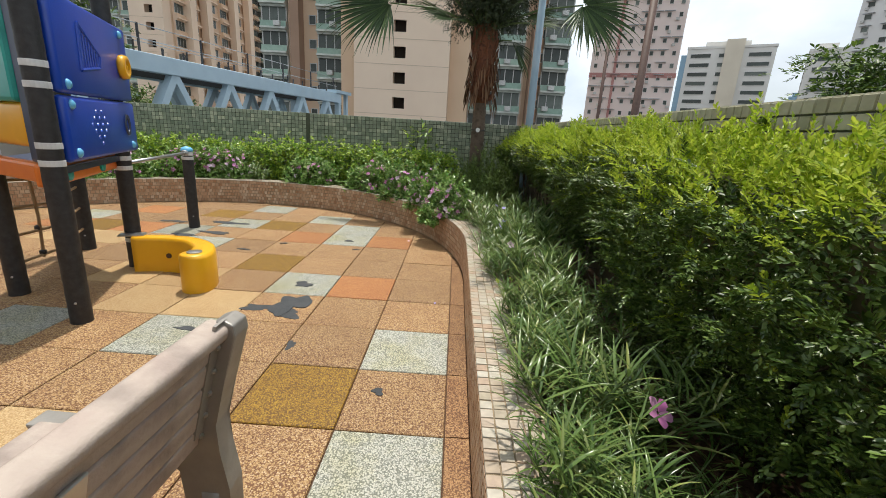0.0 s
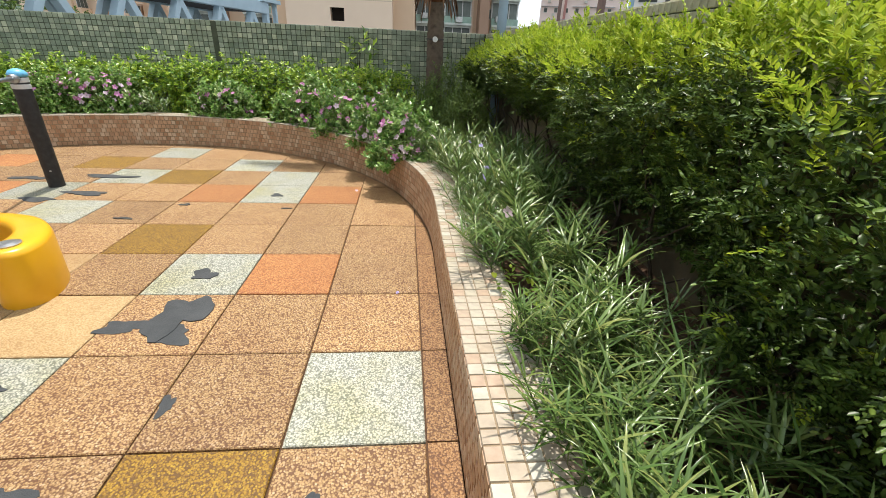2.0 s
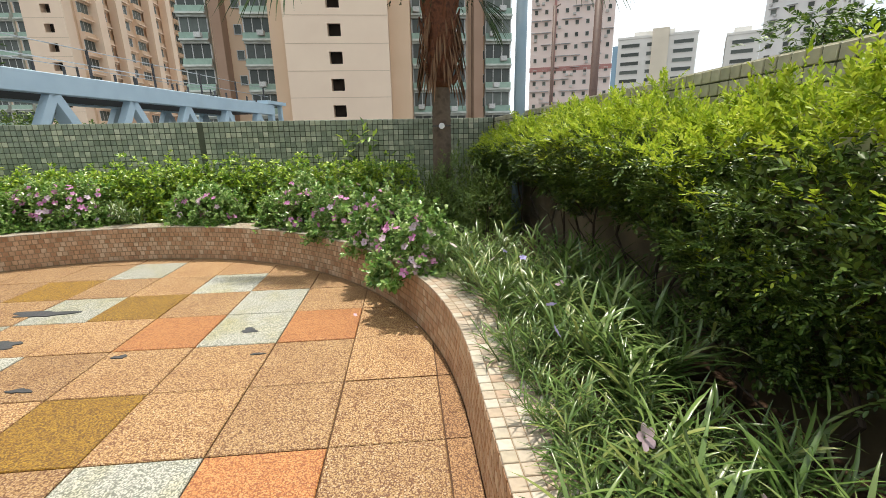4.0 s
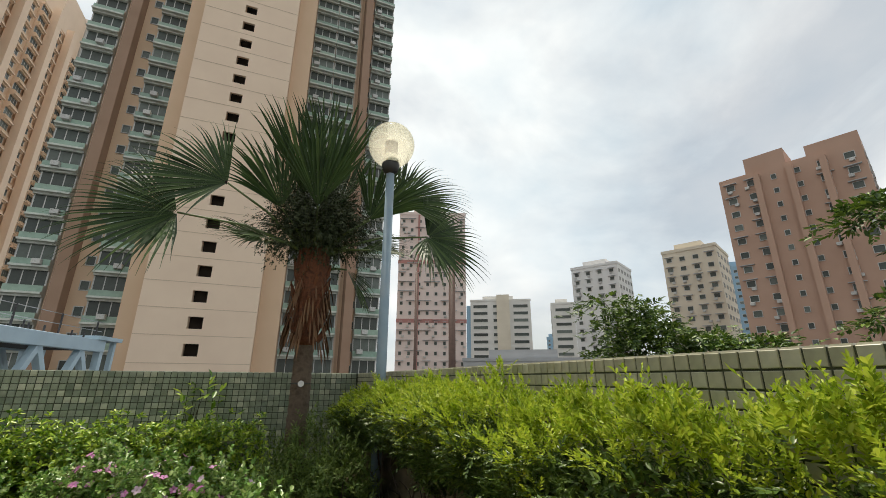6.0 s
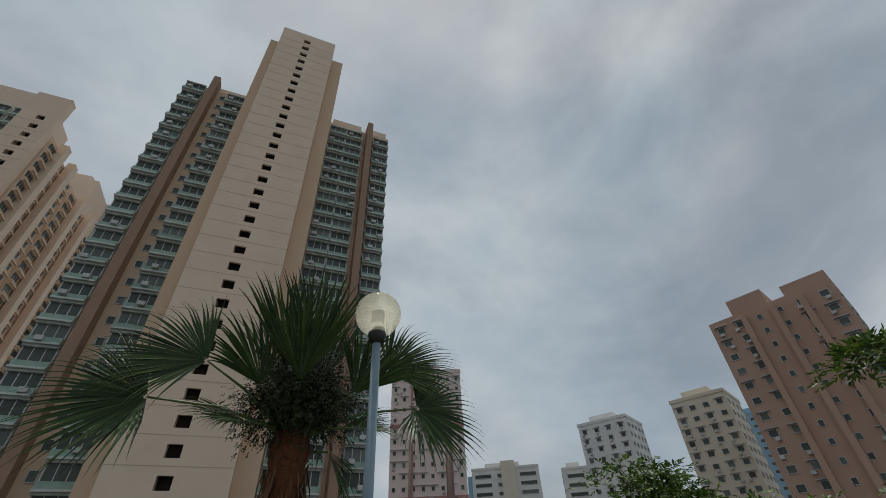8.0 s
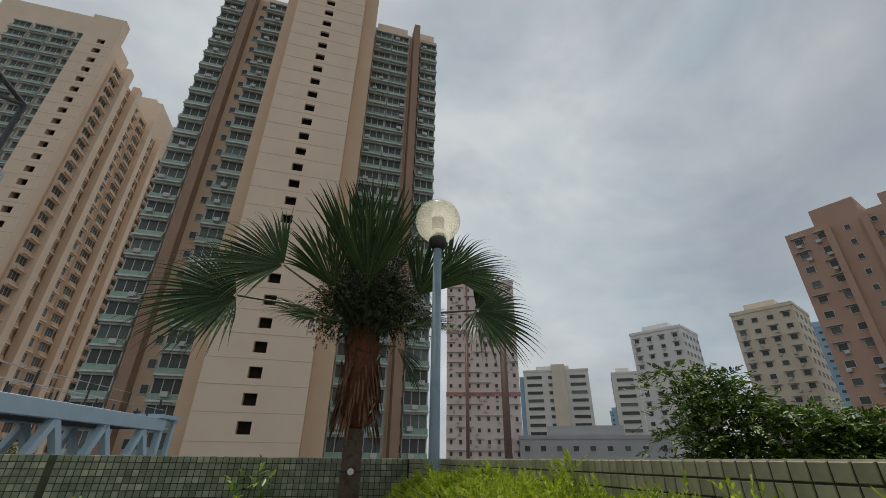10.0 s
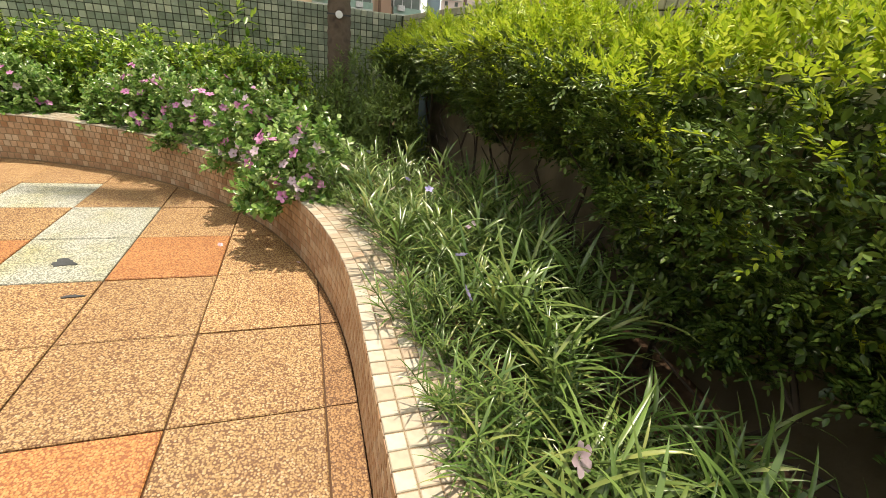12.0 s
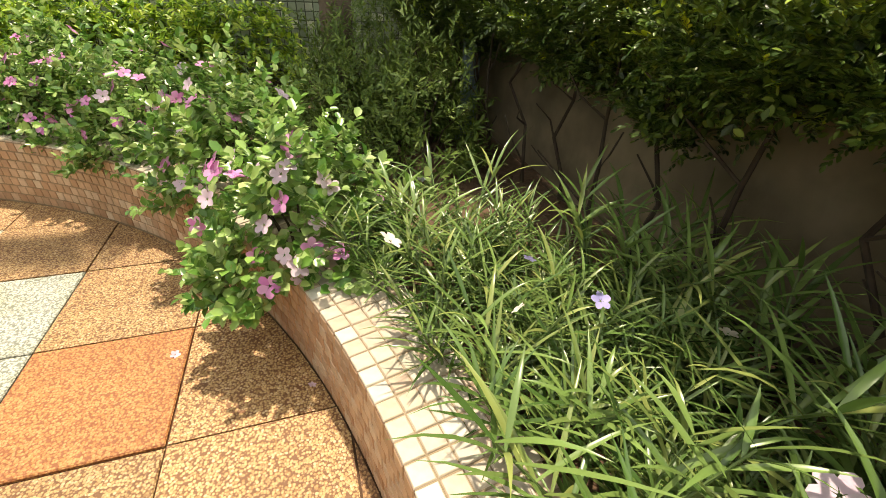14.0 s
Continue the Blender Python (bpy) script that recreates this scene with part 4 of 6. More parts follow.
def build_palm():
    px, py = PALM
    palm = thing("fan_palm", "fan palm with drooping fronds and a shaggy brown crown", "palm", m=pose(px, py, 0.28))
    rng = np.random.default_rng(17)
    # trunk with ring scars
    prof = []
    for k in range(34):
        z = k * 0.052
        prof.append((0.115 + 0.008 * (k % 2) - 0.0006 * k + 0.03 * max(0, 1 - k / 5), z - 0.05))
    part("trunk", bm_lathe(prof, 20), "bark", palm, smooth=True)
    fib = [(0.10, 1.50), (0.125, 1.56), (0.15, 1.72), (0.165, 1.95), (0.175, 2.2), (0.20, 2.4), (0.18, 2.6), (0.05, 2.75)]
    part("fibre_sleeve", bm_lathe(fib, 18), "palm_fibre", palm, "shaggy red-brown fibre below the crown", smooth=True)
    for k in range(34):
        a, z = k * 2.4, 1.55 + 0.026 * k
        d = Vector((math.cos(a), math.sin(a), 0))
        bm = bm_tube([d * 0.12 + Vector((0, 0, z)), d * 0.185 + Vector((0, 0, z + 0.09)), d * 0.225 + Vector((0, 0, z + 0.22 + rng.uniform(-0.05, 0.05)))], [0.04, 0.03, 0.006], 6)
        part("leaf_stub", bm, "palm_fibre", palm)
    n = 170
    a = rng.uniform(0, math.tau, n)
    P = np.stack([np.cos(a) * 0.20, np.sin(a) * 0.20, rng.uniform(1.55, 2.3, n)], 1)
    D = np.stack([np.cos(a) * 0.4, np.sin(a) * 0.4, -np.ones(n)], 1)
    part("dry_fringe", leaves("dry_fringe", P, D, np.stack([np.cos(a), np.sin(a), np.zeros(n)], 1), rng.uniform(0.12, 0.34, n), 0.022, "palm_dry"), None, palm, "dry brown hanging strips")["kind"] = "stuff"
    # hub of each fan from the trunk's foot, the way it opens, its upper side, radius, spread, droop
    fans = [((-1.42, -0.30, 2.78), (-1.0, -0.1, -0.25), (0.0, -0.95, 0.55), 1.10, 3.0, 0.42), ((-1.02, -0.2, 3.24), (-1.0, 0.0, 0.16), (0.1, -0.95, 0.5), 1.12, 2.7, 0.46),
            ((1.36, -0.25, 2.90), (0.9, 0.0, -0.28), (0.0, -0.95, 0.5), 0.96, 3.9, 0.40), ((1.02, -0.05, 3.42), (1.0, 0.0, 0.42), (-0.1, -0.95, 0.5), 1.12, 2.6, 0.56),
            ((0.56, -0.42, 2.95), (0.50, -0.2, 0.80), (-0.3, -1.0, 0.3), 0.85, 1.7, 0.30), ((-0.42, -0.4, 2.95), (-0.50, -0.2, 0.80), (0.3, -1.0, 0.2), 0.85, 1.6, 0.36),
            ((-0.20, -0.3, 3.20), (-0.22, -0.1, 1.0), (0.1, -1.0, 0.1), 1.22, 1.05, 0.24), ((0.06, -0.25, 3.25), (0.04, -0.05, 1.0), (-0.1, -1.0, 0.1), 1.38, 1.0, 0.20), ((-0.05, -0.5, 3.0), (-0.05, -0.2, 1.0), (0.0, -1.0, -0.2), 1.0, 1.3, 0.20),
            ((0.24, 0.1, 3.2), (0.20, 0.2, 1.0), (-0.4, -1.0, 0.3), 1.12, 0.95, 0.20), ((-0.28, 0.15, 3.15), (-0.30, 0.2, 1.0), (0.4, -1.0, 0.3), 1.05, 1.05, 0.26),
            ((0.0, 0.9, 3.1), (0.0, 1.0, 0.4), (0.0, -0.3, 1.0), 0.9, 3.2, 0.5), ((-0.6, 0.75, 2.9), (-0.6, 0.9, 0.3), (0.3, -0.3, 1.0), 0.85, 3.2, 0.5), ((0.65, 0.7, 2.9), (0.6, 0.9, 0.3), (-0.3, -0.3, 1.0), 0.85, 3.2, 0.5),
            ((0.62, -0.3, 2.62), (0.7, -0.4, -0.1), (0.1, -0.6, 1.0), 0.55, 2.6, 0.50), ((-0.50, -0.3, 2.62), (-0.5, -0.5, -0.1), (0, -0.6, 1.0), 0.5, 2.6, 0.50),
            ((0.42, 0.1, 2.45), (0.5, 0.0, -0.8), (0.3, -0.5, 1.0), 0.6, 1.8, 0.4)]
    for i, (hub, way, face, radius, spread, droop) in enumerate(fans):
        hub = Vector(hub)
        flat = Vector((hub.x, hub.y, 0))
        base = flat.normalized() * 0.14 + Vector((0, 0, min(2.62, hub.z - 0.05)))
        mid = (base + hub) / 2 + Vector((0, 0, 0.06 * (hub - base).length))
        part("leaf_stalk", bm_tube([base, mid, hub], [0.022, 0.014, 0.010], 6), "stem_green", palm)
        part("fan_leaf", fan_leaf(hub, way, face, radius, (26 if spread < 2 else 44) if radius > 0.8 else 26, spread, droop, 60 + i), None, palm)
    n = 7000
    d = unit(rng.normal(size=(n, 3)))
    ragged = 1 + 0.28 * np.sin(d[:, 0] * 9 + 1) * np.sin(d[:, 2] * 7) + 0.15 * rng.normal(size=n)
    P = d * np.array([0.66, 0.52, 0.55]) * (rng.uniform(0.2, 1.0, n) ** 0.7 * ragged)[:, None] + np.array([0.03, -0.05, 2.98])
    part("seed_mass", leaves("seed_mass", *sprigs(P, d + np.array([0, 0, -0.4]), 5, 0.06, 0.026, 0.7, rng=rng), "berry"), None, palm, "dense dark seed clusters")["kind"] = "stuff"
    tag = thing("palm_tag", "small round white tag fixed to the palm trunk", "tag", m=pose(px - 0.01, py - 0.122, 1.37, 90, 0, 0))
    part("disc", bm_lathe([(0.030, 0.0), (0.033, 0.003), (0.030, 0.008)], 20), "tag_white", tag)
    part("strap", bm_box(-0.11, 0.11, -0.006, 0.006, -0.012, -0.004), "lamp_dark", tag)


build_palm()


def build_lamp():
    x, y = 0.965, 4.08
    lamp = thing("globe_lamp", "blue-grey lamp post with a clear globe on top", "lamp", m=pose(x, y, 0.27))
    part("post", bm_tube([(0, 0, -0.03), (0, 0, 1.1), (0, 0, 3.40)], [0.052, 0.052, 0.046], 20), "lamp_post", lamp, smooth=True)
    part("base_plate", bm_lathe([(0.12, -0.02), (0.12, 0.012), (0.06, 0.02)], 20), "lamp_post", lamp)
    part("cup", bm_lathe([(0.05, 3.36), (0.085, 3.40), (0.10, 3.46), (0.10, 3.49), (0.06, 3.50)], 24), "lamp_dark", lamp, "black cup under the globe", smooth=True)
    R, c = 0.265, 3.73
    prof = [(R * math.sin(a), c - R * math.cos(a)) for a in np.linspace(0.36, math.pi - 0.02, 22)]
    inner = [((R - 0.006) * math.sin(a), c - (R - 0.006) * math.cos(a)) for a in np.linspace(math.pi - 0.02, 0.36, 22)]
    globe = part("globe", bm_lathe(prof + inner, 36), "globe_glass", lamp, "clear slightly yellowed globe", smooth=True)
    globe.visible_shadow = False
    part("socket", bm_lathe([(0.075, 3.49), (0.085, 3.50), (0.085, 3.585), (0.07, 3.60)], 20), "lamp_inner", lamp, "white lamp socket", smooth=True)
    cage = part("louvre", bm_lathe([(0.062, 3.60)] + [(0.062 + 0.012 * (k % 2), 3.60 + 0.012 * k) for k in range(1, 15)] + [(0.05, 3.79)], 20), "bench_metal", lamp, "ribbed bulb louvre")


build_lamp()

# ---------------------------------------------------------------- play equipment


def play_post(parent, x, y, h, bands, label=""):
    prof = [(0.060, 0), (0.062, 0.012)]
    n = int((h - 0.05) / 0.06)
    for k in range(n):
        prof.append((0.0595 + 0.0016 * (k % 2), 0.03 + k * 0.06))
    prof += [(0.058, h - 0.01), (0.04, h)]
    post = part("post", bm_lathe(prof, 20), "post_black", parent, label, pose(x, y, -0.012), smooth=True)
    for z in bands:
        part("band", bm_lathe([(0.0612, z - 0.018), (0.0628, z - 0.015), (0.0628, z + 0.015), (0.0612, z + 0.018)], 20), "band_white", post, "white band")
    part("bolt", bm_lathe([(0.007, 0), (0.008, 0.004), (0.004, 0.008)], 8), "steel", post, m=pose(0.03, -0.055, 0.16, 90, 0, 28))
    return post


def bm_ribbon(line, half, z_top):
    """A wall with a rounded top that follows a line, thickening to a round end."""
    bm = bmesh.new()
    prof = ((-1, -0.005), (-1, z_top - 0.035), (-0.9, z_top - 0.009), (-0.65, z_top), (0.65, z_top), (0.9, z_top - 0.009), (1, z_top - 0.035), (1, -0.005))
    rows = []
    n = len(line)
    for k in range(n):
        d = (line[min(k + 1, n - 1)] - line[max(k - 1, 0)]).normalized()
        nrm = Vector((d.y, -d.x, 0))
        rows.append([bm.verts.new(line[k] + nrm * half[k] * s + Vector((0, 0, z))) for s, z in prof])
    d = (line[-1] - line[-2]).normalized()
    nrm = Vector((d.y, -d.x, 0))
    for k in range(1, 8):
        th = math.pi / 2 * k / 7.2
        rows.append([bm.verts.new(line[-1] + nrm * half[-1] * s * math.cos(th) + d * half[-1] * math.sin(th) * (0.55 + 0.45 * min(1, abs(s) * 1.0 + 0.3)) + Vector((0, 0, z))) for s, z in prof])
    for p, q in zip(rows, rows[1:]):
        for i in range(len(prof) - 1):
            bm.faces.new((p[i], p[i + 1], q[i + 1], q[i]))
    bm.faces.new(rows[0])
    bm.faces.new(rows[-1][::-1])
    return bm


def build_play():
    P1, P2, P3, P4, P5 = (-2.38, 0.33), (-2.82, 1.41), (-3.20, 2.88), (-3.59, 1.79), (-3.14, 0.67)
    gym = thing("climbing_frame", "play climbing frame with black posts and a blue panel", "play equipment")
    play_post(gym, *P1, 2.6, (1.02, 1.12, 1.45, 1.56))
    play_post(gym, *P2, 2.6, (0.26, 0.88, 0.96))
    play_post(gym, *P4, 2.6, (0.88,))
    play_post(gym, *P5, 2.6, (0.95, 1.02))
    p3 = play_post(gym, *P3, 0.93, (0.85, 0.90), "short black post with a pale blue cap")
    part("cap", bm_lathe([(0.064, 0.925), (0.068, 0.945), (0.05, 0.97), (0.015, 0.985)], 20), "plastic_sky", p3, "pale blue domed cap", smooth=True)
    rail = part("rail", bm_tube([(P2[0], P2[1], 0.90), (P3[0], P3[1], 0.90)], 0.016, 12), "steel", gym, "thin steel rail", smooth=True)
    part("clamp", bm_lathe([(0.03, -0.03), (0.036, 0.0), (0.03, 0.03)], 14), "steel", rail, m=pose(P3[0] + 0.02, P3[1] - 0.075, 0.90, 90, 0, 0))
    # blue moulded boards between the two near posts
    a, b = Vector((*P1, 0)), Vector((*P2, 0))
    ang = math.degrees(math.atan2(b.y - a.y, b.x - a.x))
    L = (b - a).length
    local = Matrix.Translation((a.x, a.y, 0)) @ pose(0, 0, 0, 0, 0, ang)
    face = local @ pose(0, -0.045, 0)
    lower = part("lower_board", bm_box(0.055, L + 0.17, -0.04, 0.025, 1.005, 1.395, 0.028, 3), "plastic_blue", gym, "glossy blue moulded board", face, smooth=True)
    upper = part("upper_board", bm_box(0.055, L + 0.17, -0.04, 0.025, 1.405, 1.96, 0.028, 3), "plastic_blue", gym, "glossy blue moulded board", face, smooth=True)
    for brd, x, z in ((lower, 0.14, 1.06), (lower, L + 0.02, 1.06), (lower, 0.14, 1.345), (upper, 0.14, 1.46), (upper, L + 0.02, 1.90)):
        part("bolt_cap", bm_lathe([(0.030, 0.0), (0.030, 0.008), (0.018, 0.020), (0.004, 0.023)], 16), "plastic_sky", brd, "pale blue bolt cap", pose(x, -0.038, z, 90, 0, 0), smooth=True)
    for row in range(6):
        for col in range(row % 2, 9, 2):
            if abs(col - 4) + abs(row - 2.5) * 1.2 < 4.1:
                part("raised_dot", bm_lathe([(0.0125, 0.0), (0.0105, 0.006), (0.004, 0.009)], 10), "plastic_blue", lower, m=pose(0.37 + col * 0.045, -0.038, 1.10 + row * 0.042, 90, 0, 0))
    porthole = bm_lathe([(0.040, -0.004), (0.044, 0.008), (0.066, 0.010), (0.070, 0.0), (0.066, -0.004)], 28)
    part("porthole", porthole, "plastic_navy", lower, "dark round porthole", pose(L - 0.06, -0.041, 1.22, 90, 0, 0) @ Matrix.Diagonal((0.8, 1.2, 1, 1)))
    outline = [(0.37, 1.56), (0.68, 1.60), (0.70, 1.68), (0.40, 1.84)]
    for k in range(4):
        (x0, z0), (x1, z1) = outline[k], outline[(k + 1) % 4]
        part("moulding", bm_tube([(x0, -0.042, z0), (x1, -0.042, z1)], 0.011, 8), "plastic_blue", upper)
    for k in range(1, 8):
        f = k / 8
        x = 0.37 + 0.32 * f
        part("moulding", bm_tube([(x, -0.042, 1.565 + 0.04 * f), (x + 0.015, -0.042, 1.82 - 0.135 * f)], 0.006, 6), "plastic_blue", upper)
    part("dial", bm_lathe([(0.085, 0.0), (0.092, 0.02), (0.085, 0.05), (0.055, 0.055), (0.05, 0.035), (0.02, 0.035), (0.012, 0.05)], 28), "plastic_yellow", upper, "yellow ribbed dial", pose(L - 0.03, -0.038, 1.66, 90, 0, 0), smooth=True)
    edge = part("edge_board", bm_box(0.0, L, 0.03, 0.10, 0.86, 1.0, 0.02, 2), "plastic_orange", gym, "orange deck edge", local)
    for x in (0.25, 0.8):
        part("edge_plug", bm_lathe([(0.045, 0.0), (0.045, 0.012), (0.02, 0.018)], 18), "plastic_teal", edge, m=pose(x, 0.028, 0.92, 90, 0, 0))
    away = Vector((*P5, 0)) - a
    turned = Matrix.Translation((a.x, a.y, 0)) @ pose(0, 0, 0, 0, 0, math.degrees(math.atan2(away.y, away.x)))
    part("edge_board", bm_box(0.06, away.length, -0.03, 0.04, 0.88, 1.0, 0.02, 2), "plastic_orange", gym, "orange deck edge", turned)
    part("platform_plate", bm_prism([P1, P2, P4, P5], 0.93, 0.97), "plastic_navy", gym, "dark platform plate")
    part("guard_post", bm_box(0.06, 0.18, -0.03, 0.03, 1.0, 2.2, 0.02, 2), "plastic_navy", gym, "dark navy guard", turned)
    part("teal_board", bm_box(0.18, away.length, -0.01, 0.05, 1.34, 2.1, 0.025, 2), "plastic_teal", gym, "teal guard board", turned)
    part("yellow_lip", bm_box(0.17, away.length - 0.03, -0.09, 0.02, 1.08, 1.35, 0.045, 4), "plastic_yellow", gym, "rounded yellow lip", turned, smooth=True)
    # climbing ropes
    A, B = Vector((*P5, 0)), Vector((*P4, 0))
    for k in range(4):
        z = 0.22 + 0.2 * k
        mid = (A + B) / 2 + Vector((0, 0, z - 0.06))
        part("rope", bm_tube([A + Vector((0, 0, z)), mid, B + Vector((0, 0, z))], 0.011, 8), "rope", gym, "brown climbing rope")
    for k in range(1, 3):
        q = A + (B - A) * k / 3
        rp = part("rope", bm_tube([q + Vector((0, 0, 0.16)), q + Vector((0.02, 0, 0.5)), q + Vector((0, 0, 0.9))], 0.011, 8), "rope", gym, "brown climbing rope")
        for j in range(2):
            part("knot", bm_lathe([(0.006, -0.025), (0.024, -0.012), (0.024, 0.012), (0.006, 0.025)], 10), "post_black", rp, m=pose(q.x, q.y, 0.20 + 0.2 * j))
    # curved yellow seat beside the post
    seat = thing("curved_play_seat", "yellow curved moulded play seat beside a black post", "seat", m=pose(0, 0, 0))
    ctrl = [Vector(p) for p in ((-2.90, 1.22, 0), (-2.74, 1.30, 0), (-2.48, 1.36, 0), (-2.24, 1.33, 0), (-2.07, 1.20, 0), (-2.00, 1.05, 0), (-2.01, 0.96, 0), (-2.05, 0.9, 0))]
    line = []
    for i in range(1, len(ctrl) - 2):
        for k in range(6):
            f = k / 6
            p0, p1, p2, p3v = ctrl[i - 1:i + 3]
            line.append(0.5 * (2 * p1 + (p2 - p0) * f + (2 * p0 - 5 * p1 + 4 * p2 - p3v) * f * f + (3 * p1 - p0 - 3 * p2 + p3v) * f ** 3))
    half = [0.055 + 0.055 * (k / (len(line) - 1)) ** 1.6 for k in range(len(line))]
    part("shell", bm_ribbon(line, half, 0.305), "plastic_yellow", seat, smooth=True)
    part("bolt_plate", bm_lathe([(0.055, 0.303), (0.055, 0.312), (0.03, 0.318)], 20), "steel", seat, "round steel plate", pose(line[-1].x, line[-1].y, 0))
    part("clamp_plate", bm_box(-0.10, 0.09, -0.05, 0.05, 0.303, 0.316, 0.004, 1), "steel", seat, "steel plate against the post", pose(line[0].x - 0.02, line[0].y + 0.03, 0, 0, 0, 20))
    part("plug", bm_lathe([(0.022, 0.0), (0.022, 0.006), (0.012, 0.006)], 16), "joint", seat, m=pose(-2.44, 1.295, 0.15, 90, 0, 5))


build_play()


def build_bench():
    # from the seen end of the backrest towards the viewer's side; local x along the bench, local y to the back
    bench = thing("park_bench", "weathered grey-brown plank bench on grey cast metal supports", "bench", m=pose(-0.69, -1.02, -0.012, 0, 0, -91.5) @ Matrix.Diagonal((1, 1, 0.965, 1)))
    lean = 14.0
    L = 1.55
    # backrest boards, leaning back
    for k in range(5):
        z = 0.395 + k * 0.078
        off = (z - 0.40) * math.tan(radians(lean)) - 0.075
        part("back_board", bm_box(0.03, L, -0.016, 0.016, 0.0, 0.072, 0.006, 2), "bench_wood", bench, m=pose(0, off, z, -lean, 0, 0))
    off = (0.785 - 0.40) * math.tan(radians(lean)) - 0.075
    part("top_rail", bm_box(0.0, L, -0.042, 0.034, 0.0, 0.05, 0.018, 3), "bench_wood", bench, "broad rounded top rail with dark spots", pose(0, off, 0.765, -lean, 0, 0), smooth=True)
    for k in range(4):
        part("seat_board", bm_box(0.03, L, -0.05, 0.05, 0, 0.035, 0.008, 2), "bench_wood", bench, m=pose(0, -0.17 - k * 0.112, 0.405 - k * 0.004))
    # cast end supports
    for x in (-0.02, L - 0.1):
        outline = [(-0.62, 0.40), (-0.60, 0.36), (-0.22, 0.34), (-0.13, 0.28), (-0.12, 0.0), (0.02, 0.0), (0.02, 0.22), (0.0, 0.36), (-0.01, 0.46), (0.03, 0.60), (0.08, 0.775), (0.075, 0.81), (0.045, 0.825), (0.01, 0.81),
                   (-0.03, 0.66), (-0.085, 0.50), (-0.10, 0.42), (-0.16, 0.395)]
        bm = bmesh.new()
        lo = [bm.verts.new((x - 0.03, y, z)) for y, z in outline]
        hi = [bm.verts.new((x + 0.045, y, z)) for y, z in outline]
        n = len(outline)
        for k in range(n):
            bm.faces.new((lo[k], lo[(k + 1) % n], hi[(k + 1) % n], hi[k]))
        bm.faces.new(lo[::-1])
        bm.faces.new(hi)
        bmesh.ops.bevel(bm, geom=list(bm.edges), offset=0.006, segments=2, affect="EDGES", profile=0.5)
        sup = part("support", bm, "bench_metal", bench)
        part("leg_pipe", bm_tube([(x + 0.01, -0.045, -0.01), (x + 0.01, -0.045, 0.20)], 0.045, 18), "bench_metal", sup, smooth=True)
        for k in range(5):
            z = 0.43 + k * 0.078
            part("bolt", bm_lathe([(0.009, 0), (0.009, 0.005), (0.005, 0.009)], 8), "steel", sup, m=pose(x + 0.055, (z - 0.40) * math.tan(radians(lean)) - 0.055, z, -90 - lean, 0, 0))
        # flange strip behind the boards
        part("flange", bm_box(x + 0.03, x + 0.085, 0.0, 0.008, 0.40, 0.80), "bench_metal", sup, m=pose(0, -0.15, 0.05, -lean, 0, 0))
    part("mid_bracket", bm_box(0.45, 0.51, 0.012, 0.022, 0.40, 0.69, 0.003, 1), "steel", bench, "flat steel bracket", pose(0, -0.156, 0.05, -lean, 0, 0))


build_bench()

# ---------------------------------------------------------------- the city around


def grid_mesh(name, size, depth, frame_w, mats=("window_frame", "pane_dark")):
    """A window unit facing -y as one shell: outer sides, frame, reveals and a recessed pane; its middle at the origin."""
    w, h = size[0] / 2, size[1] / 2
    f = frame_w
    loops = [(w, h, 0.0), (w, h, -depth), (w - f, h - f, -depth), (w - f, h - f, -depth * 0.2)]
    V, F, I = [], [], []
    for a, b, y in loops:
        V += [(-a, y, -b), (a, y, -b), (a, y, b), (-a, y, b)]
    for k in range(3):
        for i in range(4):
            F.append((4 * k + i, 4 * k + (i + 1) % 4, 4 * k + 4 + (i + 1) % 4, 4 * k + 4 + i))
            I.append(0)
    F.append((12, 13, 14, 15))
    I.append(1)
    return mesh_of(name, V, F, list(mats), I)


def bay_mesh(name, w, h, ledge="bay_ledge", infill="bay_green", seed=0):
    """One storey of a bay as one shell: slab edge, low spandrel, recessed panes, lintel, between side fins."""
    prof = [(0.0, -h / 2), (-1.15, -h / 2), (-1.15, -h / 2 + 0.22), (-0.85, -h / 2 + 0.22), (-0.85, -h / 2 + 0.90), (-0.40, -h / 2 + 0.90), (-0.40, h / 2 - 0.25), (-0.75, h / 2 - 0.25), (-0.75, h / 2), (0.0, h / 2)]
    mats = [0, 0, 0, 1, 0, 2, 0, 0, 0]
    V, F, I = [], [], []
    xs = [-w / 2, -w / 2 + 0.14, -w / 6 - 0.05, -w / 6 + 0.05, w / 6 - 0.05, w / 6 + 0.05, w / 2 - 0.14, w / 2]
    solid = (True, False, True, False, True, False, True)
    for x in xs:
        V += [(x, y, z) for y, z in prof]
    m = len(prof)
    for k in range(len(xs) - 1):
        for i in range(m - 1):
            F.append((k * m + i, (k + 1) * m + i, (k + 1) * m + i + 1, k * m + i + 1))
            I.append(3 if solid[k] and mats[i] == 2 else mats[i])
    F += [tuple(range(m)), tuple(range((len(xs) - 1) * m, len(xs) * m))[::-1]]
    I += [0, 0]
    return mesh_of(name, V, F, [ledge, infill, "pane_dark", "window_frame"], I)


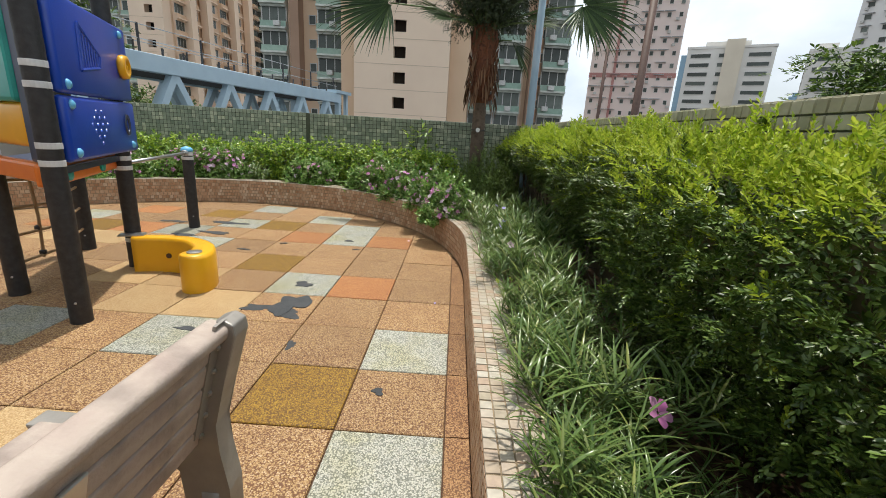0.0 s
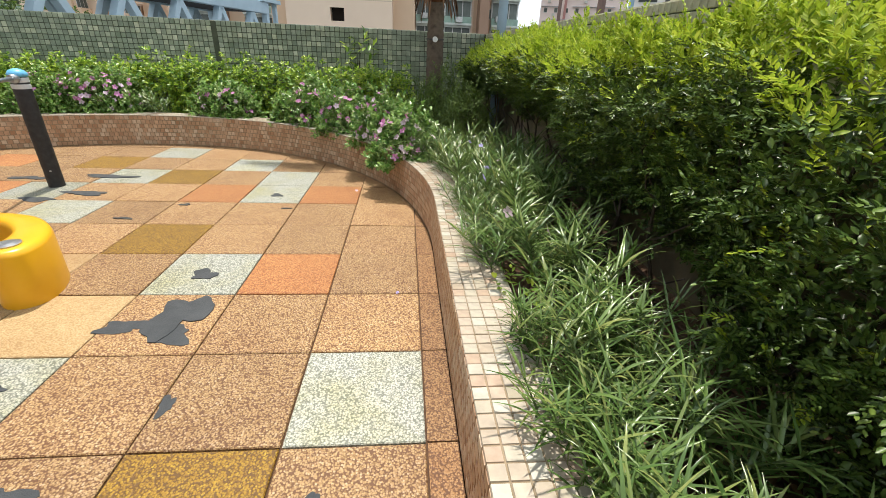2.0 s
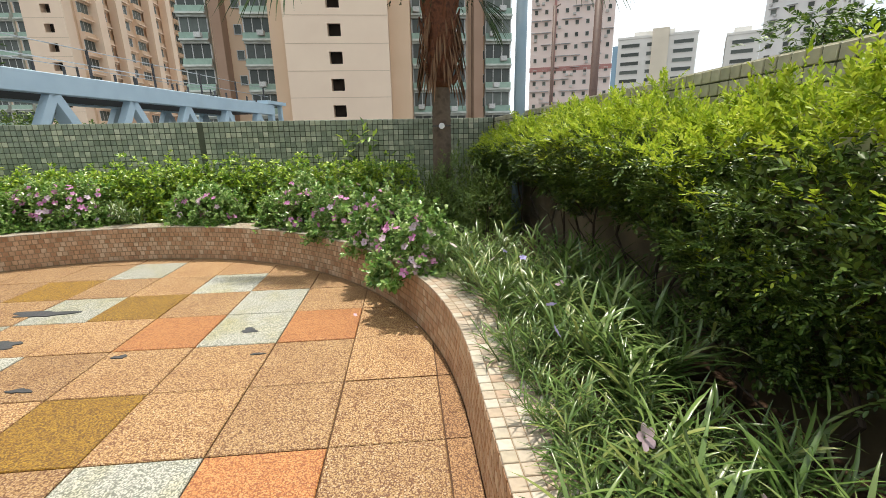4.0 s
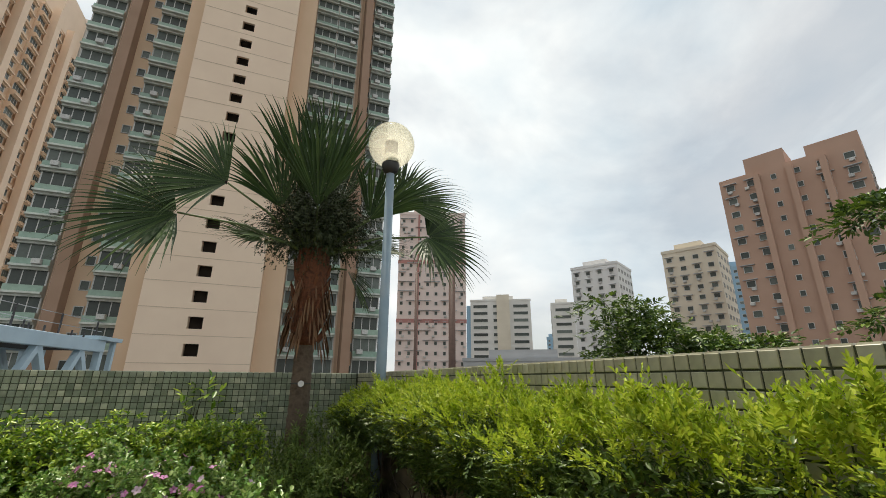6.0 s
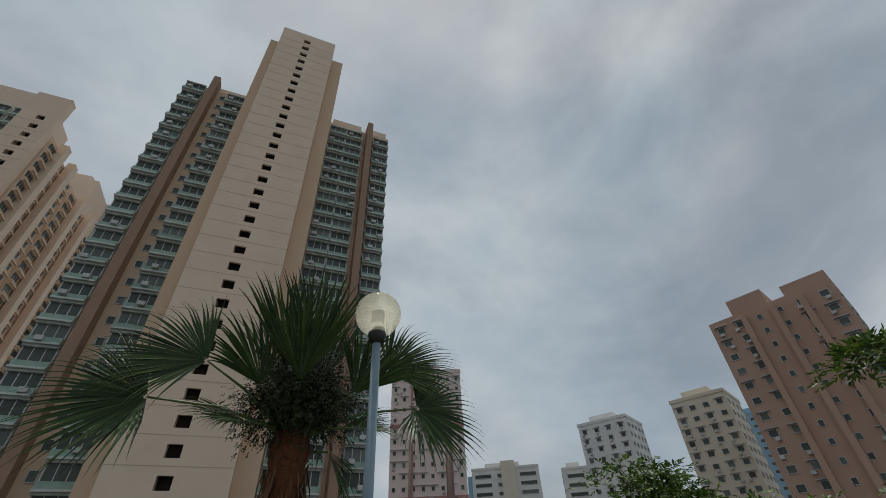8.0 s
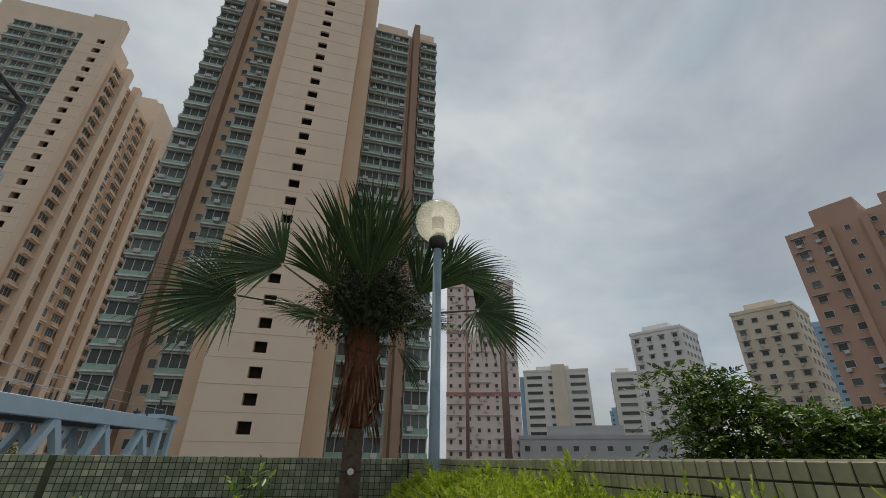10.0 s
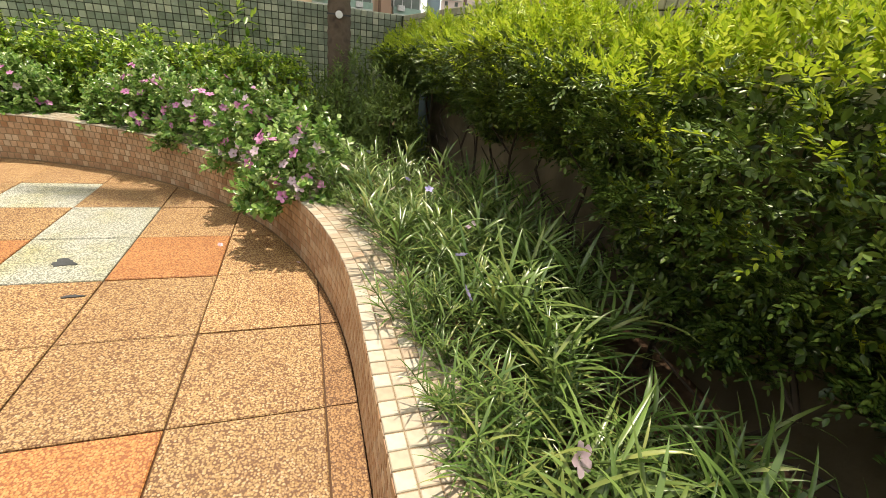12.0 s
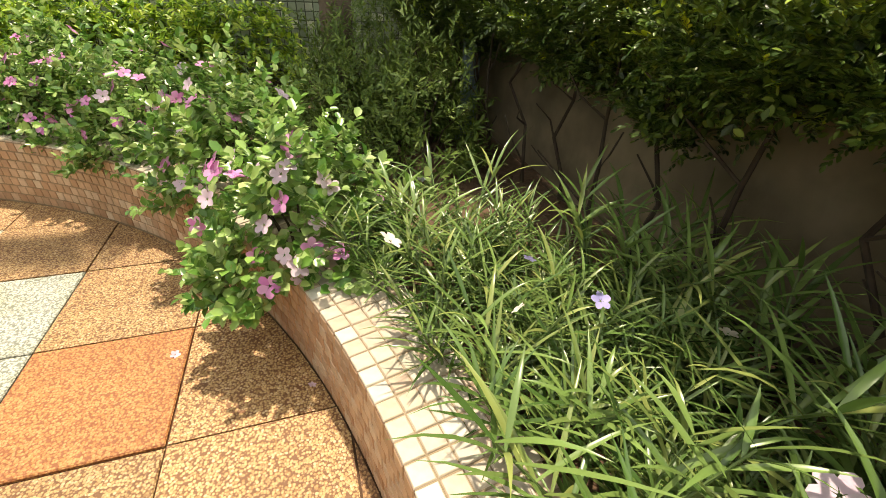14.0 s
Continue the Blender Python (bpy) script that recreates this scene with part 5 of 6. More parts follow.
STOREY = 2.75
UNIT = mesh_bm("cooling_unit", bm_box(-0.38, 0.38, -0.30, 0.30, -0.28, 0.28, 0.03, 1), "window_frame")
BAYS = [bay_mesh("bay_window", 3.2, STOREY, seed=s) for s in range(3)]
BAYS_TAN = [bay_mesh("bay_window", 2.6, STOREY, "tower_beige", "tower_tan", seed=s) for s in range(2)]
HOOD = mesh_bm("hood", bm_box(-1.2, 1.2, -0.55, 0.0, -0.06, 0.06), "office_grey")
SMALL_WINDOW = grid_mesh("window", (1.5, 1.3), 0.14, 0.09)
WIDE_WINDOW = grid_mesh("window", (2.6, 1.3), 0.14, 0.09)
SLOT_WINDOW = grid_mesh("window", (0.9, 1.1), 0.14, 0.08)
STRIP_WINDOW = grid_mesh("window", (7.0, 1.5), 0.2, 0.1)


def rows_of(parent, meshes, x, y, turn, floors, z0, storey, seed=0, skip=0.0, name="bay_window"):
    """A column of window units up a face; turn: degrees of the face round z, 0 faces -y."""
    rng = random.Random(seed)
    for k in range(floors):
        if rng.random() < skip:
            continue
        part(name, rng.choice(meshes), None, parent, m=pose(x, y, z0 + (k + 0.5) * storey, 0, 0, turn))


def slab_front(parent, x0, x1, y0, y1, top, wx, floors, storey, z_first, mat="tower_beige"):
    """A windowed slab: solid walls left and right of one column of open stair voids."""
    part("wall", bm_box(x0, wx - 0.7, y0, y1, GROUND_Z, top), mat, parent)
    part("wall", bm_box(wx + 0.7, x1, y0, y1, GROUND_Z, top), mat, parent)
    # near-black back: the shade inside the open voids is put into its colour
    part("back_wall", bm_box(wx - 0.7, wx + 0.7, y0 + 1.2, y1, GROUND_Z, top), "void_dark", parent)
    z = GROUND_Z
    for k in range(floors + 1):
        hi = z_first + k * storey - 0.62 if k < floors else top
        part("spandrel", bm_box(wx - 0.7, wx + 0.7, y0, y0 + 0.3, z, hi), mat, parent)
        z = hi + 1.24
    # shallow storey grooves
    for k in range(floors):
        z = z_first + k * storey - 1.35
        part("groove", bm_box(x0 + 0.02, x1 - 0.02, y0 - 0.02, y0 + 0.01, z, z + 0.07), "tower_groove", parent)


def build_tower_main():
    t = thing("slab_tower", "tall beige residential tower with green bay windows", "tower")
    slab_front(t, -12.5, -1.5, 50.0, 62.0, 98.0, -7.25, 34, STOREY, 4.2)
    part("side_wall", bm_box(-14.4, -12.52, 51.6, 62, GROUND_Z, 94), "tower_tan", t)
    part("side_wall", bm_box(-1.48, 0.9, 51.6, 62, GROUND_Z, 94), "tower_tan", t)
    part("roof_block", bm_box(-9.5, -4.5, 52, 60, 98, 101), "tower_beige", t)
    # wings set back on both sides
    n = 30
    for k, (x0, x1, top) in enumerate(((-25.2, -21.5, 75), (-21.48, -14.42, 76), (0.92, 7.9, 77), (7.92, 13.3, 77))):
        part("wing_wall", bm_box(x0, x1, 55.0 + 0.2 * k, 66, GROUND_Z, top), "tower_tan" if k in (1, 3) else "tower_beige", t)
        part("wing_parapet", bm_box(x0 + 0.5, x1 - 0.5, 56, 64, top, top + 2.2), "tower_beige", t)
    for k, (x, y) in enumerate(((-23.5, 55.0), (-16.6, 55.2), (2.7, 55.4), (6.0, 55.4), (11.6, 55.6))):
        rows_of(t, BAYS, x, y, 0, n, -7.0, STOREY, k)
        rg = random.Random(300 + k)
        for f in range(n):
            if rg.random() < 0.6:
                part("cooling_unit", UNIT, None, t, m=pose(x + rg.uniform(-1.1, 1.1), y - 1.1, -7.0 + f * STOREY + rg.choice((0.55, 0.8))))
    for k, x in enumerate((-20.6, 8.9)):
        part("fin", bm_box(x - 0.55, x + 0.55, 53.4, 55.6, GROUND_Z, 78), "tower_brown", t, "brown service fin")
    for k, (x, y) in enumerate(((-18.9, 55.2), (9.75, 55.6))):
        rows_of(t, [SLOT_WINDOW], x, y, 0, n, -7.0, STOREY, 20 + k, name="window")


build_tower_main()


def build_tower_left():
    t = thing("stepped_tower", "tall tan residential tower with stepped bays", "tower")
    slab_front(t, -57.5, -51.5, 76.0, 78.0, 86.5, -54.0, 29, STOREY, 2.0)
    part("wing_wall", bm_box(-77, -57.52, 80.0, 92.0, GROUND_Z, 90), "tower_beige", t)
    for k, x in enumerate((-59.6, -63.4, -67.2, -71.0)):
        rows_of(t, BAYS, x, 80.0, 0, 33, -7.0, STOREY, 40 + k)
    part("rear_wall", bm_box(-57.4, -51.6, 78.02, 108.0, GROUND_Z, 77), "tower_tan", t)
    for k, y in enumerate((80.0, 84.4, 90.8, 95.2, 101.4)):
        rows_of(t, BAYS_TAN, -51.6, y, 90, 30, -7.0, STOREY, 50 + k)
    for y in (82.2, 87.6, 98.3, 105.0):
        part("fin", bm_box(-51.2, -49.8, y - 0.9, y + 0.9, GROUND_Z, 78), "tower_beige", t)
    u = thing("far_tower", "hazy beige residential tower far behind", "tower")
    part("wall", bm_box(-74, -60, 118, 130, GROUND_Z, 101), "tower_beige", u)
    part("roof_block", bm_box(-72, -63, 120, 128, 101, 104), "tower_beige", u)
    for k, x in enumerate((-71, -66.5, -62.5)):
        rows_of(u, BAYS_TAN, x, 118, 0, 34, -7.0, STOREY, 60 + k)
    for k, y in enumerate((121, 125, 128.6)):
        rows_of(u, BAYS_TAN, -60, y, 90, 34, -7.0, STOREY, 66 + k)
    v = thing("far_tower", "hazy pale green-glazed tower far behind", "tower")
    part("wall", bm_box(-66, -52, 131, 140, GROUND_Z, 103), "office_white", v)
    for k, x in enumerate((-64, -60.2, -56.6, -53.6)):
        rows_of(v, BAYS, x, 131, 0, 33, -7.0, STOREY, 70 + k)


build_tower_left()


def city_block(name, label, az, dist, width, depth, top, wall, turn, cols, floors, unit_mesh, side_cols=0, storey=2.9, roof=True, extra=None, grow=1.0, units=0.0, slim=False):
    """A block at an azimuth and distance (right of +y), its front turned by degrees."""
    x, y = dist * math.sin(radians(az)), dist * math.cos(radians(az))
    b = thing(name, label, "building", m=pose(x, y, 0, 0, 0, turn))
    part("wall", bm_box(-width / 2, width / 2, 0, depth, GROUND_Z, top), wall, b)
    if roof:
        part("roof_house", bm_box(-width * 0.3, width * 0.22, depth * 0.2, depth * 0.7, top, top + 3.2), wall, b)
        part("parapet", bm_box(-width / 2 - 0.2, width / 2 + 0.2, -0.2, depth + 0.2, top, top + 0.9), wall, b)
    S = Matrix.Scale(grow, 4)
    rg = random.Random(name)
    for c in range(cols):
        cx = (c + 0.5) / cols * width - width / 2
        for k in range(floors):
            z = top - (k + 0.75) * storey
            narrow = slim and 1 < c < cols - 2
            part("window", SLOT_WINDOW if narrow else unit_mesh, None, b, m=pose(cx, 0, z) @ S)
            if units and not narrow and rg.random() < units:
                part("cooling_unit", UNIT, None, b, m=pose(cx + rg.uniform(-0.9, 0.9), -0.3, z - 1.0))
        if units:
            for k in range(0, floors, 1):
                if rg.random() < 0.5 and not (slim and 1 < c < cols - 2):
                    part("hood", HOOD, None, b, m=pose(cx, 0, top - (k + 0.75) * storey + 0.85))
    for c in range(side_cols):
        cy = (c + 0.5) / side_cols * depth
        for k in range(floors):
            z = top - (k + 0.75) * storey
            part("window", unit_mesh, None, b, m=pose(-width / 2, cy, z, 0, 0, -90) @ S)
            if side_cols > 3:
                part("window", unit_mesh, None, b, m=pose(width / 2, cy, z, 0, 0, 90) @ S)
    if extra:
        extra(b, width, depth, top)
    return b


def red_bands(b, w, d, top):
    for z in (top - 16, top - 34):
        part("band", bm_box(-w / 2 - 0.12, w / 2 + 0.12, -0.12, d, z, z + 1.1), "block_red", b, "dark red band")
    part("drain_pipe", bm_box(-w * 0.22, -w * 0.19, -0.3, -0.02, GROUND_Z, top), "block_red", b)


def office_core(b, w, d, top):
    part("stair_core", bm_box(-w * 0.06, w * 0.15, -1.2, d * 0.6, GROUND_Z, top + 3), "block_cream", b, "cream stair core")
    part("blue_edge", bm_box(-w / 2 - 2.0, -w / 2 - 0.02, 0.5, d, GROUND_Z, top - 2), "office_blue", b, "blue glass edge")


def terracotta_fins(b, w, d, top):
    part("raised_roof", bm_box(-w * 0.28, w * 0.02, 0.3, d * 0.7, top, top + 3.4), "block_terracotta", b)
    part("raised_roof", bm_box(w * 0.16, w * 0.5, 0.3, d * 0.7, top, top + 2.2), "block_terracotta", b)
    for x in (-0.2, 0.04, 0.26):
        part("fin", bm_box(w * x - 0.5, w * x + 0.5, -1.1, 0.0, GROUND_Z, top - 1), "block_terracotta", b)


def build_city():
    city_block("pink_block", "pale pink apartment block with dark red bands", 20.7, 124, 20.6, 16, 51.5, "block_pink", -20, 8, 18, SLOT_WINDOW, 4, extra=red_bands, units=0.3)
    city_block("office_block", "grey and cream office block with ribbon windows", 30.1, 205, 29, 20, 38.5, "office_white", -30, 3, 14, STRIP_WINDOW, 2, 3.4, extra=office_core)
    city_block("office_block", "white office block with grey ribbon windows", 38.3, 205, 10.5, 20, 36, "office_white", -36, 1, 13, STRIP_WINDOW, 2, 3.4)
    city_block("small_block", "pale blue far tower", 36.6, 330, 7, 12, 32, "office_blue", -36, 2, 10, SMALL_WINDOW)
    city_block("white_block", "stained white apartment block with small windows", 42.6, 155, 16.5, 16, 40.5, "block_white", -62, 4, 15, SMALL_WINDOW, 5, units=0.4)
    city_block("cream_block", "stained cream apartment block with cooling units", 53.7, 135, 13.8, 16, 37.5, "block_cream", -66, 4, 14, SMALL_WINDOW, 4, units=0.4)
    city_block("glass_block", "pale blue glazed tower", 57.6, 230, 14, 16, 52, "office_blue", -57, 4, 16, SMALL_WINDOW)
    city_block("terracotta_block", "terracotta apartment block with raised roof houses", 64.5, 98, 22, 16, 42, "block_terracotta", -72, 6, 16, SMALL_WINDOW, 4, roof=False, extra=terracotta_fins, units=0.4, slim=True)
    city_block("office_block", "pale grey glazed office tower", 80.5, 150, 26, 18, 34, "office_grey", -78, 6, 12, SMALL_WINDOW)
    city_block("pink_block", "white and dark red banded apartment block", 88.4, 120, 18, 16, 48.1, "block_pink", -84, 6, 16, SMALL_WINDOW, 3, extra=red_bands, units=0.3)
    city_block("low_block", "low grey buildings along the street", 33.5, 120, 36, 10, 6.5, "office_grey", -33, 9, 3, SMALL_WINDOW)


build_city()


def build_bridge():
    A, B = Vector((-8.5, 28.3)), Vector((-12.6, 7.5))
    d = B - A
    L = d.length
    ang = math.degrees(math.atan2(d.y, d.x))
    br = thing("footbridge", "pale blue steel truss footbridge with thin railings", "footbridge", m=pose(A.x, A.y, 0, 0, 0, ang))
    top, low = 3.38, 0.15
    for side, y in (("near", 0.0), ("far", -3.4)):
        part("top_chord", bm_box(-0.3, L, y - 0.2, y + 0.2, top - 0.62, top, 0.02, 1), "bridge_blue", br)
        part("bottom_chord", bm_box(-0.3, L, y - 0.2, y + 0.2, low - 0.45, low, 0.02, 1), "bridge_blue", br)
        n = 7
        for k in range(n):
            x = L * k / n
            for x0, x1 in ((x, x + L / n / 2), (x + L / n, x + L / n / 2)):
                v = Vector((x1 - x0, 0, top - 0.6 - low))
                bm = bm_box(-0.15, 0.15, -0.14, 0.14, 0, v.length)
                part("diagonal", bm, "bridge_blue", br, m=Matrix.Translation((x0, y, low)) @ v.to_track_quat("Z", "Y").to_matrix().to_4x4())
        part("end_post", bm_box(-0.3, 0.0, y - 0.16, y + 0.16, low, top), "bridge_blue", br)
        part("end_post", bm_box(-1.5, -1.28, y - 0.12, y + 0.12, low - 6, top), "bridge_blue", br)
        for k in range(22):
            x = L * (k + 0.5) / 22
            part("rail_post", bm_box(x - 0.03, x + 0.03, y - 0.03, y + 0.03, top, top + 0.95 if k % 3 == 0 else top + 0.28), "bridge_under", br)
        for z in (top + 0.45, top + 0.92):
            part("rail_wire", bm_tube([(0, y, z), (L, y, z)], 0.018, 6), "steel", br)
    # underside shade is painted: a near-black sheet below the deck
    part("soffit", bm_box(-0.2, L, -3.2, -0.2, top - 0.55, top - 0.3), "bridge_under", br, "deck underside with its shade in the colour")
    part("end_roof", bm_box(-1.7, 0.6, -3.7, 0.3, top, top + 0.2), "bridge_blue", br)
    part("pier", bm_box(L - 2, L - 1, -2.2, -1.2, GROUND_Z, low - 0.45), "concrete", br)
    # overhanging building with white cladding at the far left
    wb = thing("clad_building", "white mosaic clad building with an overhanging beige soffit", "building")
    part("soffit", bm_box(-24, -12.02, -12, 16.0, 7.9, 8.15), "tower_beige", wb, "beige soffit")
    part("core", bm_box(-24, -12.1, -12, 15.95, 8.16, 10.6), "office_grey", wb)
    for y0, z0, y1, z1 in ((15.6, 10.6, 15.6, 13.4), (15.6, 13.4, 10.5, 13.4), (10.5, 10.6, 15.6, 13.4), (10.5, 10.6, 10.5, 13.4), (5.0, 10.6, 10.5, 13.4), (10.5, 13.4, 5.0, 13.4)):
        part("roof_strut", bm_tube([(-12.4, y0, z0), (-12.4, y1, z1)], 0.09, 8), "bridge_under", wb, "dark steel roof frame")
    V, F = [], []
    p = 0.24
    for i in range(int(27.9 / p)):
        for j in range(int(2.4 / p)):
            y0, z0 = -11.9 + i * p, 8.17 + j * p
            o = len(V)
            V += [(-12.0, y0, z0), (-12.0, y0 + p - 0.03, z0), (-12.0, y0 + p - 0.03, z0 + p - 0.03), (-12.0, y0, z0 + p - 0.03)]
            F.append((o, o + 1, o + 2, o + 3))
    part("cladding", mesh_of("cladding", V, F, ["panel_white"]), None, wb, "white square cladding")["kind"] = "stuff"
    part("column", bm_box(-20, -18.5, -6, -4.5, GROUND_Z, 7.9), "concrete", wb)
    part("column", bm_box(-23, -21.5, 9, 10.5, GROUND_Z, 7.9), "concrete", wb)


build_bridge()


def leafy_tree(name, label, x, y, z0, height, spread, seed, clumps=40, tiers=None, trunk=None):
    """A slender street tree: tapered trunk, limbs, and flat tiers of leaves in uneven clumps. tiers: the clumps' own places, for a tree with few."""
    rng = np.random.default_rng(seed)
    tree = thing(name, label, "tree", "street trees beyond the wall", m=pose(x, y, z0))
    trunk = [Vector(p) for p in trunk or ((0, 0, 0), (0.1, 0.05, height * 0.45), (0.0, 0.1, height * 0.95))]
    part("trunk", bm_tube(trunk, [0.16, 0.09, 0.025], 10), "bark", tree, smooth=True)
    if not tiers:
        tiers = []
        for k in range(clumps):
            f = rng.uniform(0.45, 1.0)
            a = rng.uniform(0, math.tau)
            r = spread * (1.15 - 0.6 * f) * rng.uniform(0.5, 1.0)
            tiers.append((math.cos(a) * r, math.sin(a) * r, height * f))
        few = 1.0
    else:
        few = 0.7
    P, W = [], []
    for c in tiers:
        c = np.array(c)
        f = min(1.0, max(0.0, (c[2] - 0.6 - trunk[1].z) / (trunk[2].z - trunk[1].z)))
        b = trunk[1].lerp(trunk[2], f)
        part("limb", bm_tube([b, ((b.x + c[0]) / 2, (b.y + c[1]) / 2, (b.z + c[2]) / 2 + 0.06), tuple(c)], [0.026, 0.016, 0.008], 6), "bark", tree)
        n = int(62 * few)
        q = rng.normal(size=(n, 3)) * np.array([0.52, 0.52, 0.13]) * (0.62 if few < 1 else 1.0)
        q[:, 2] -= 0.35 * (q[:, 0] ** 2 + q[:, 1] ** 2) * few
        P.append(c + q)
        W.append(unit(q * np.array([1, 1, 0.2]) + np.array([0, 0, 0.12]) + rng.normal(size=(n, 3)) * 0.3))
    P, W = np.concatenate(P), np.concatenate(W)
    part("crown", leaves("crown", *sprays(P, W, 7, 0.32, 0.19, 0.46, rng), "tree_leaf"), None, tree)["kind"] = "stuff"


def build_trees():
    lab = "young street tree with light green leaf tiers"
    for k, (az, dist, top, spread) in enumerate(((45.0, 16, 4.1, 1.4), (49.5, 16, 3.4, 1.6), (54.5, 17, 3.2, 1.6), (59.0, 16, 2.7, 1.3))):
        leafy_tree("street_tree", lab, dist * math.sin(radians(az)), dist * math.cos(radians(az)), GROUND_Z, top - GROUND_Z, spread, 200 + k)
    # a sparser tree whose single limbs stand clear of the crown
    az, dist = 72.0, 12.0
    ahead, side = Vector((math.sin(radians(az)), math.cos(radians(az)), 0)), Vector((math.cos(radians(az)), -math.sin(radians(az)), 0))
    spots = ((-0.45, 4.75), (-0.2, 4.9), (0.1, 4.7), (0.85, 4.25), (1.15, 4.4), (1.6, 4.45), (-0.5, 2.7), (0.0, 2.9), (0.4, 2.65), (0.9, 2.8), (1.4, 2.7), (1.9, 2.85), (1.9, 3.9), (0.2, 2.3), (1.1, 2.2))
    rng = random.Random(9)
    tiers = [tuple(side * u + ahead * rng.uniform(-0.7, 0.7) + Vector((0, 0, z - GROUND_Z))) for u, z in spots]
    trunk = [tuple(side * u + Vector((0, 0, z - GROUND_Z))) for u, z in ((0.7, GROUND_Z), (0.6, 1.2), (0.2, 4.3))]
    leafy_tree("street_tree", "sparse street tree with a few leafy limbs standing clear", ahead.x * dist, ahead.y * dist, GROUND_Z, 13.0, 1.5, 210, tiers=tiers, trunk=trunk)
    for k, (az, dist, top) in enumerate(((-39, 30, 2.6), (-33, 34, 2.2), (-29, 36, 2.0), (-46, 22, 5.6))):
        leafy_tree("street_tree", "leafy street tree seen behind the footbridge", dist * math.sin(radians(az)), dist * math.cos(radians(az)), GROUND_Z, top - GROUND_Z, 2.4, 220 + k, 22)
    for az, dist, top, r in ((23.4, 22, 8.3, 0.17), (18.5, 30, 9.0, 0.10)):
        p = thing("street_pole", "tall dark brown street pole beyond the wall", "pole", m=pose(dist * math.sin(radians(az)), dist * math.cos(radians(az)), GROUND_Z))
        part("shaft", bm_tube([(0, 0, 0), (0, 0, top - GROUND_Z)], [r * 1.2, r], 14), "brown_pole", p, smooth=True)
        part("arm", bm_tube([(0, 0, top - GROUND_Z - 0.1), (0.4, 0.2, top - GROUND_Z + 0.15)], 0.04, 8), "brown_pole", p)


build_trees()

# ---------------------------------------------------------------- tiles, piece by piece
PALE = {(0, 0), (2, 2), (2, 5), (2, 6), (3, 7), (0, -2), (3, 0), (5, 0), (5, 8), (5, 6), (6, 5), (5, 4), (9, 6)}
OCHRE = {(1, -1), (3, 3), (4, 6), (6, 7), (8, 5)}
ORANGE = {(1, 2), (1, 5), (3, 5), (7, 5), (8, 7), (9, 5)}
# at (5, 2) and (4, 2) cream stands in for the yellow seat's reflection
CREAM = {(4, 1), (3, 1), (5, 2), (4, 2), (3, -2), (3, -3), (4, -3), (7, 4), (8, 4)}


def tile_mesh(w, d, h, bevel, mat):
    """A slightly pillowed tile, top at z = 0."""
    b = bevel
    V = [(-w, -d, -h), (w, -d, -h), (w, d, -h), (-w, d, -h), (-w, -d, -b), (w, -d, -b), (w, d, -b), (-w, d, -b), (-w + b, -d + b, 0), (w - b, -d + b, 0), (w - b, d - b, 0), (-w + b, d - b, 0)]
    F = [(8, 9, 10, 11)] + [(a, (a + 1) % 4, 4 + (a + 1) % 4, 4 + a) for a in range(4)] + [(4 + a, 4 + (a + 1) % 4, 8 + (a + 1) % 4, 8 + a) for a in range(4)]
    return mesh_of("tile", V, F, [mat])


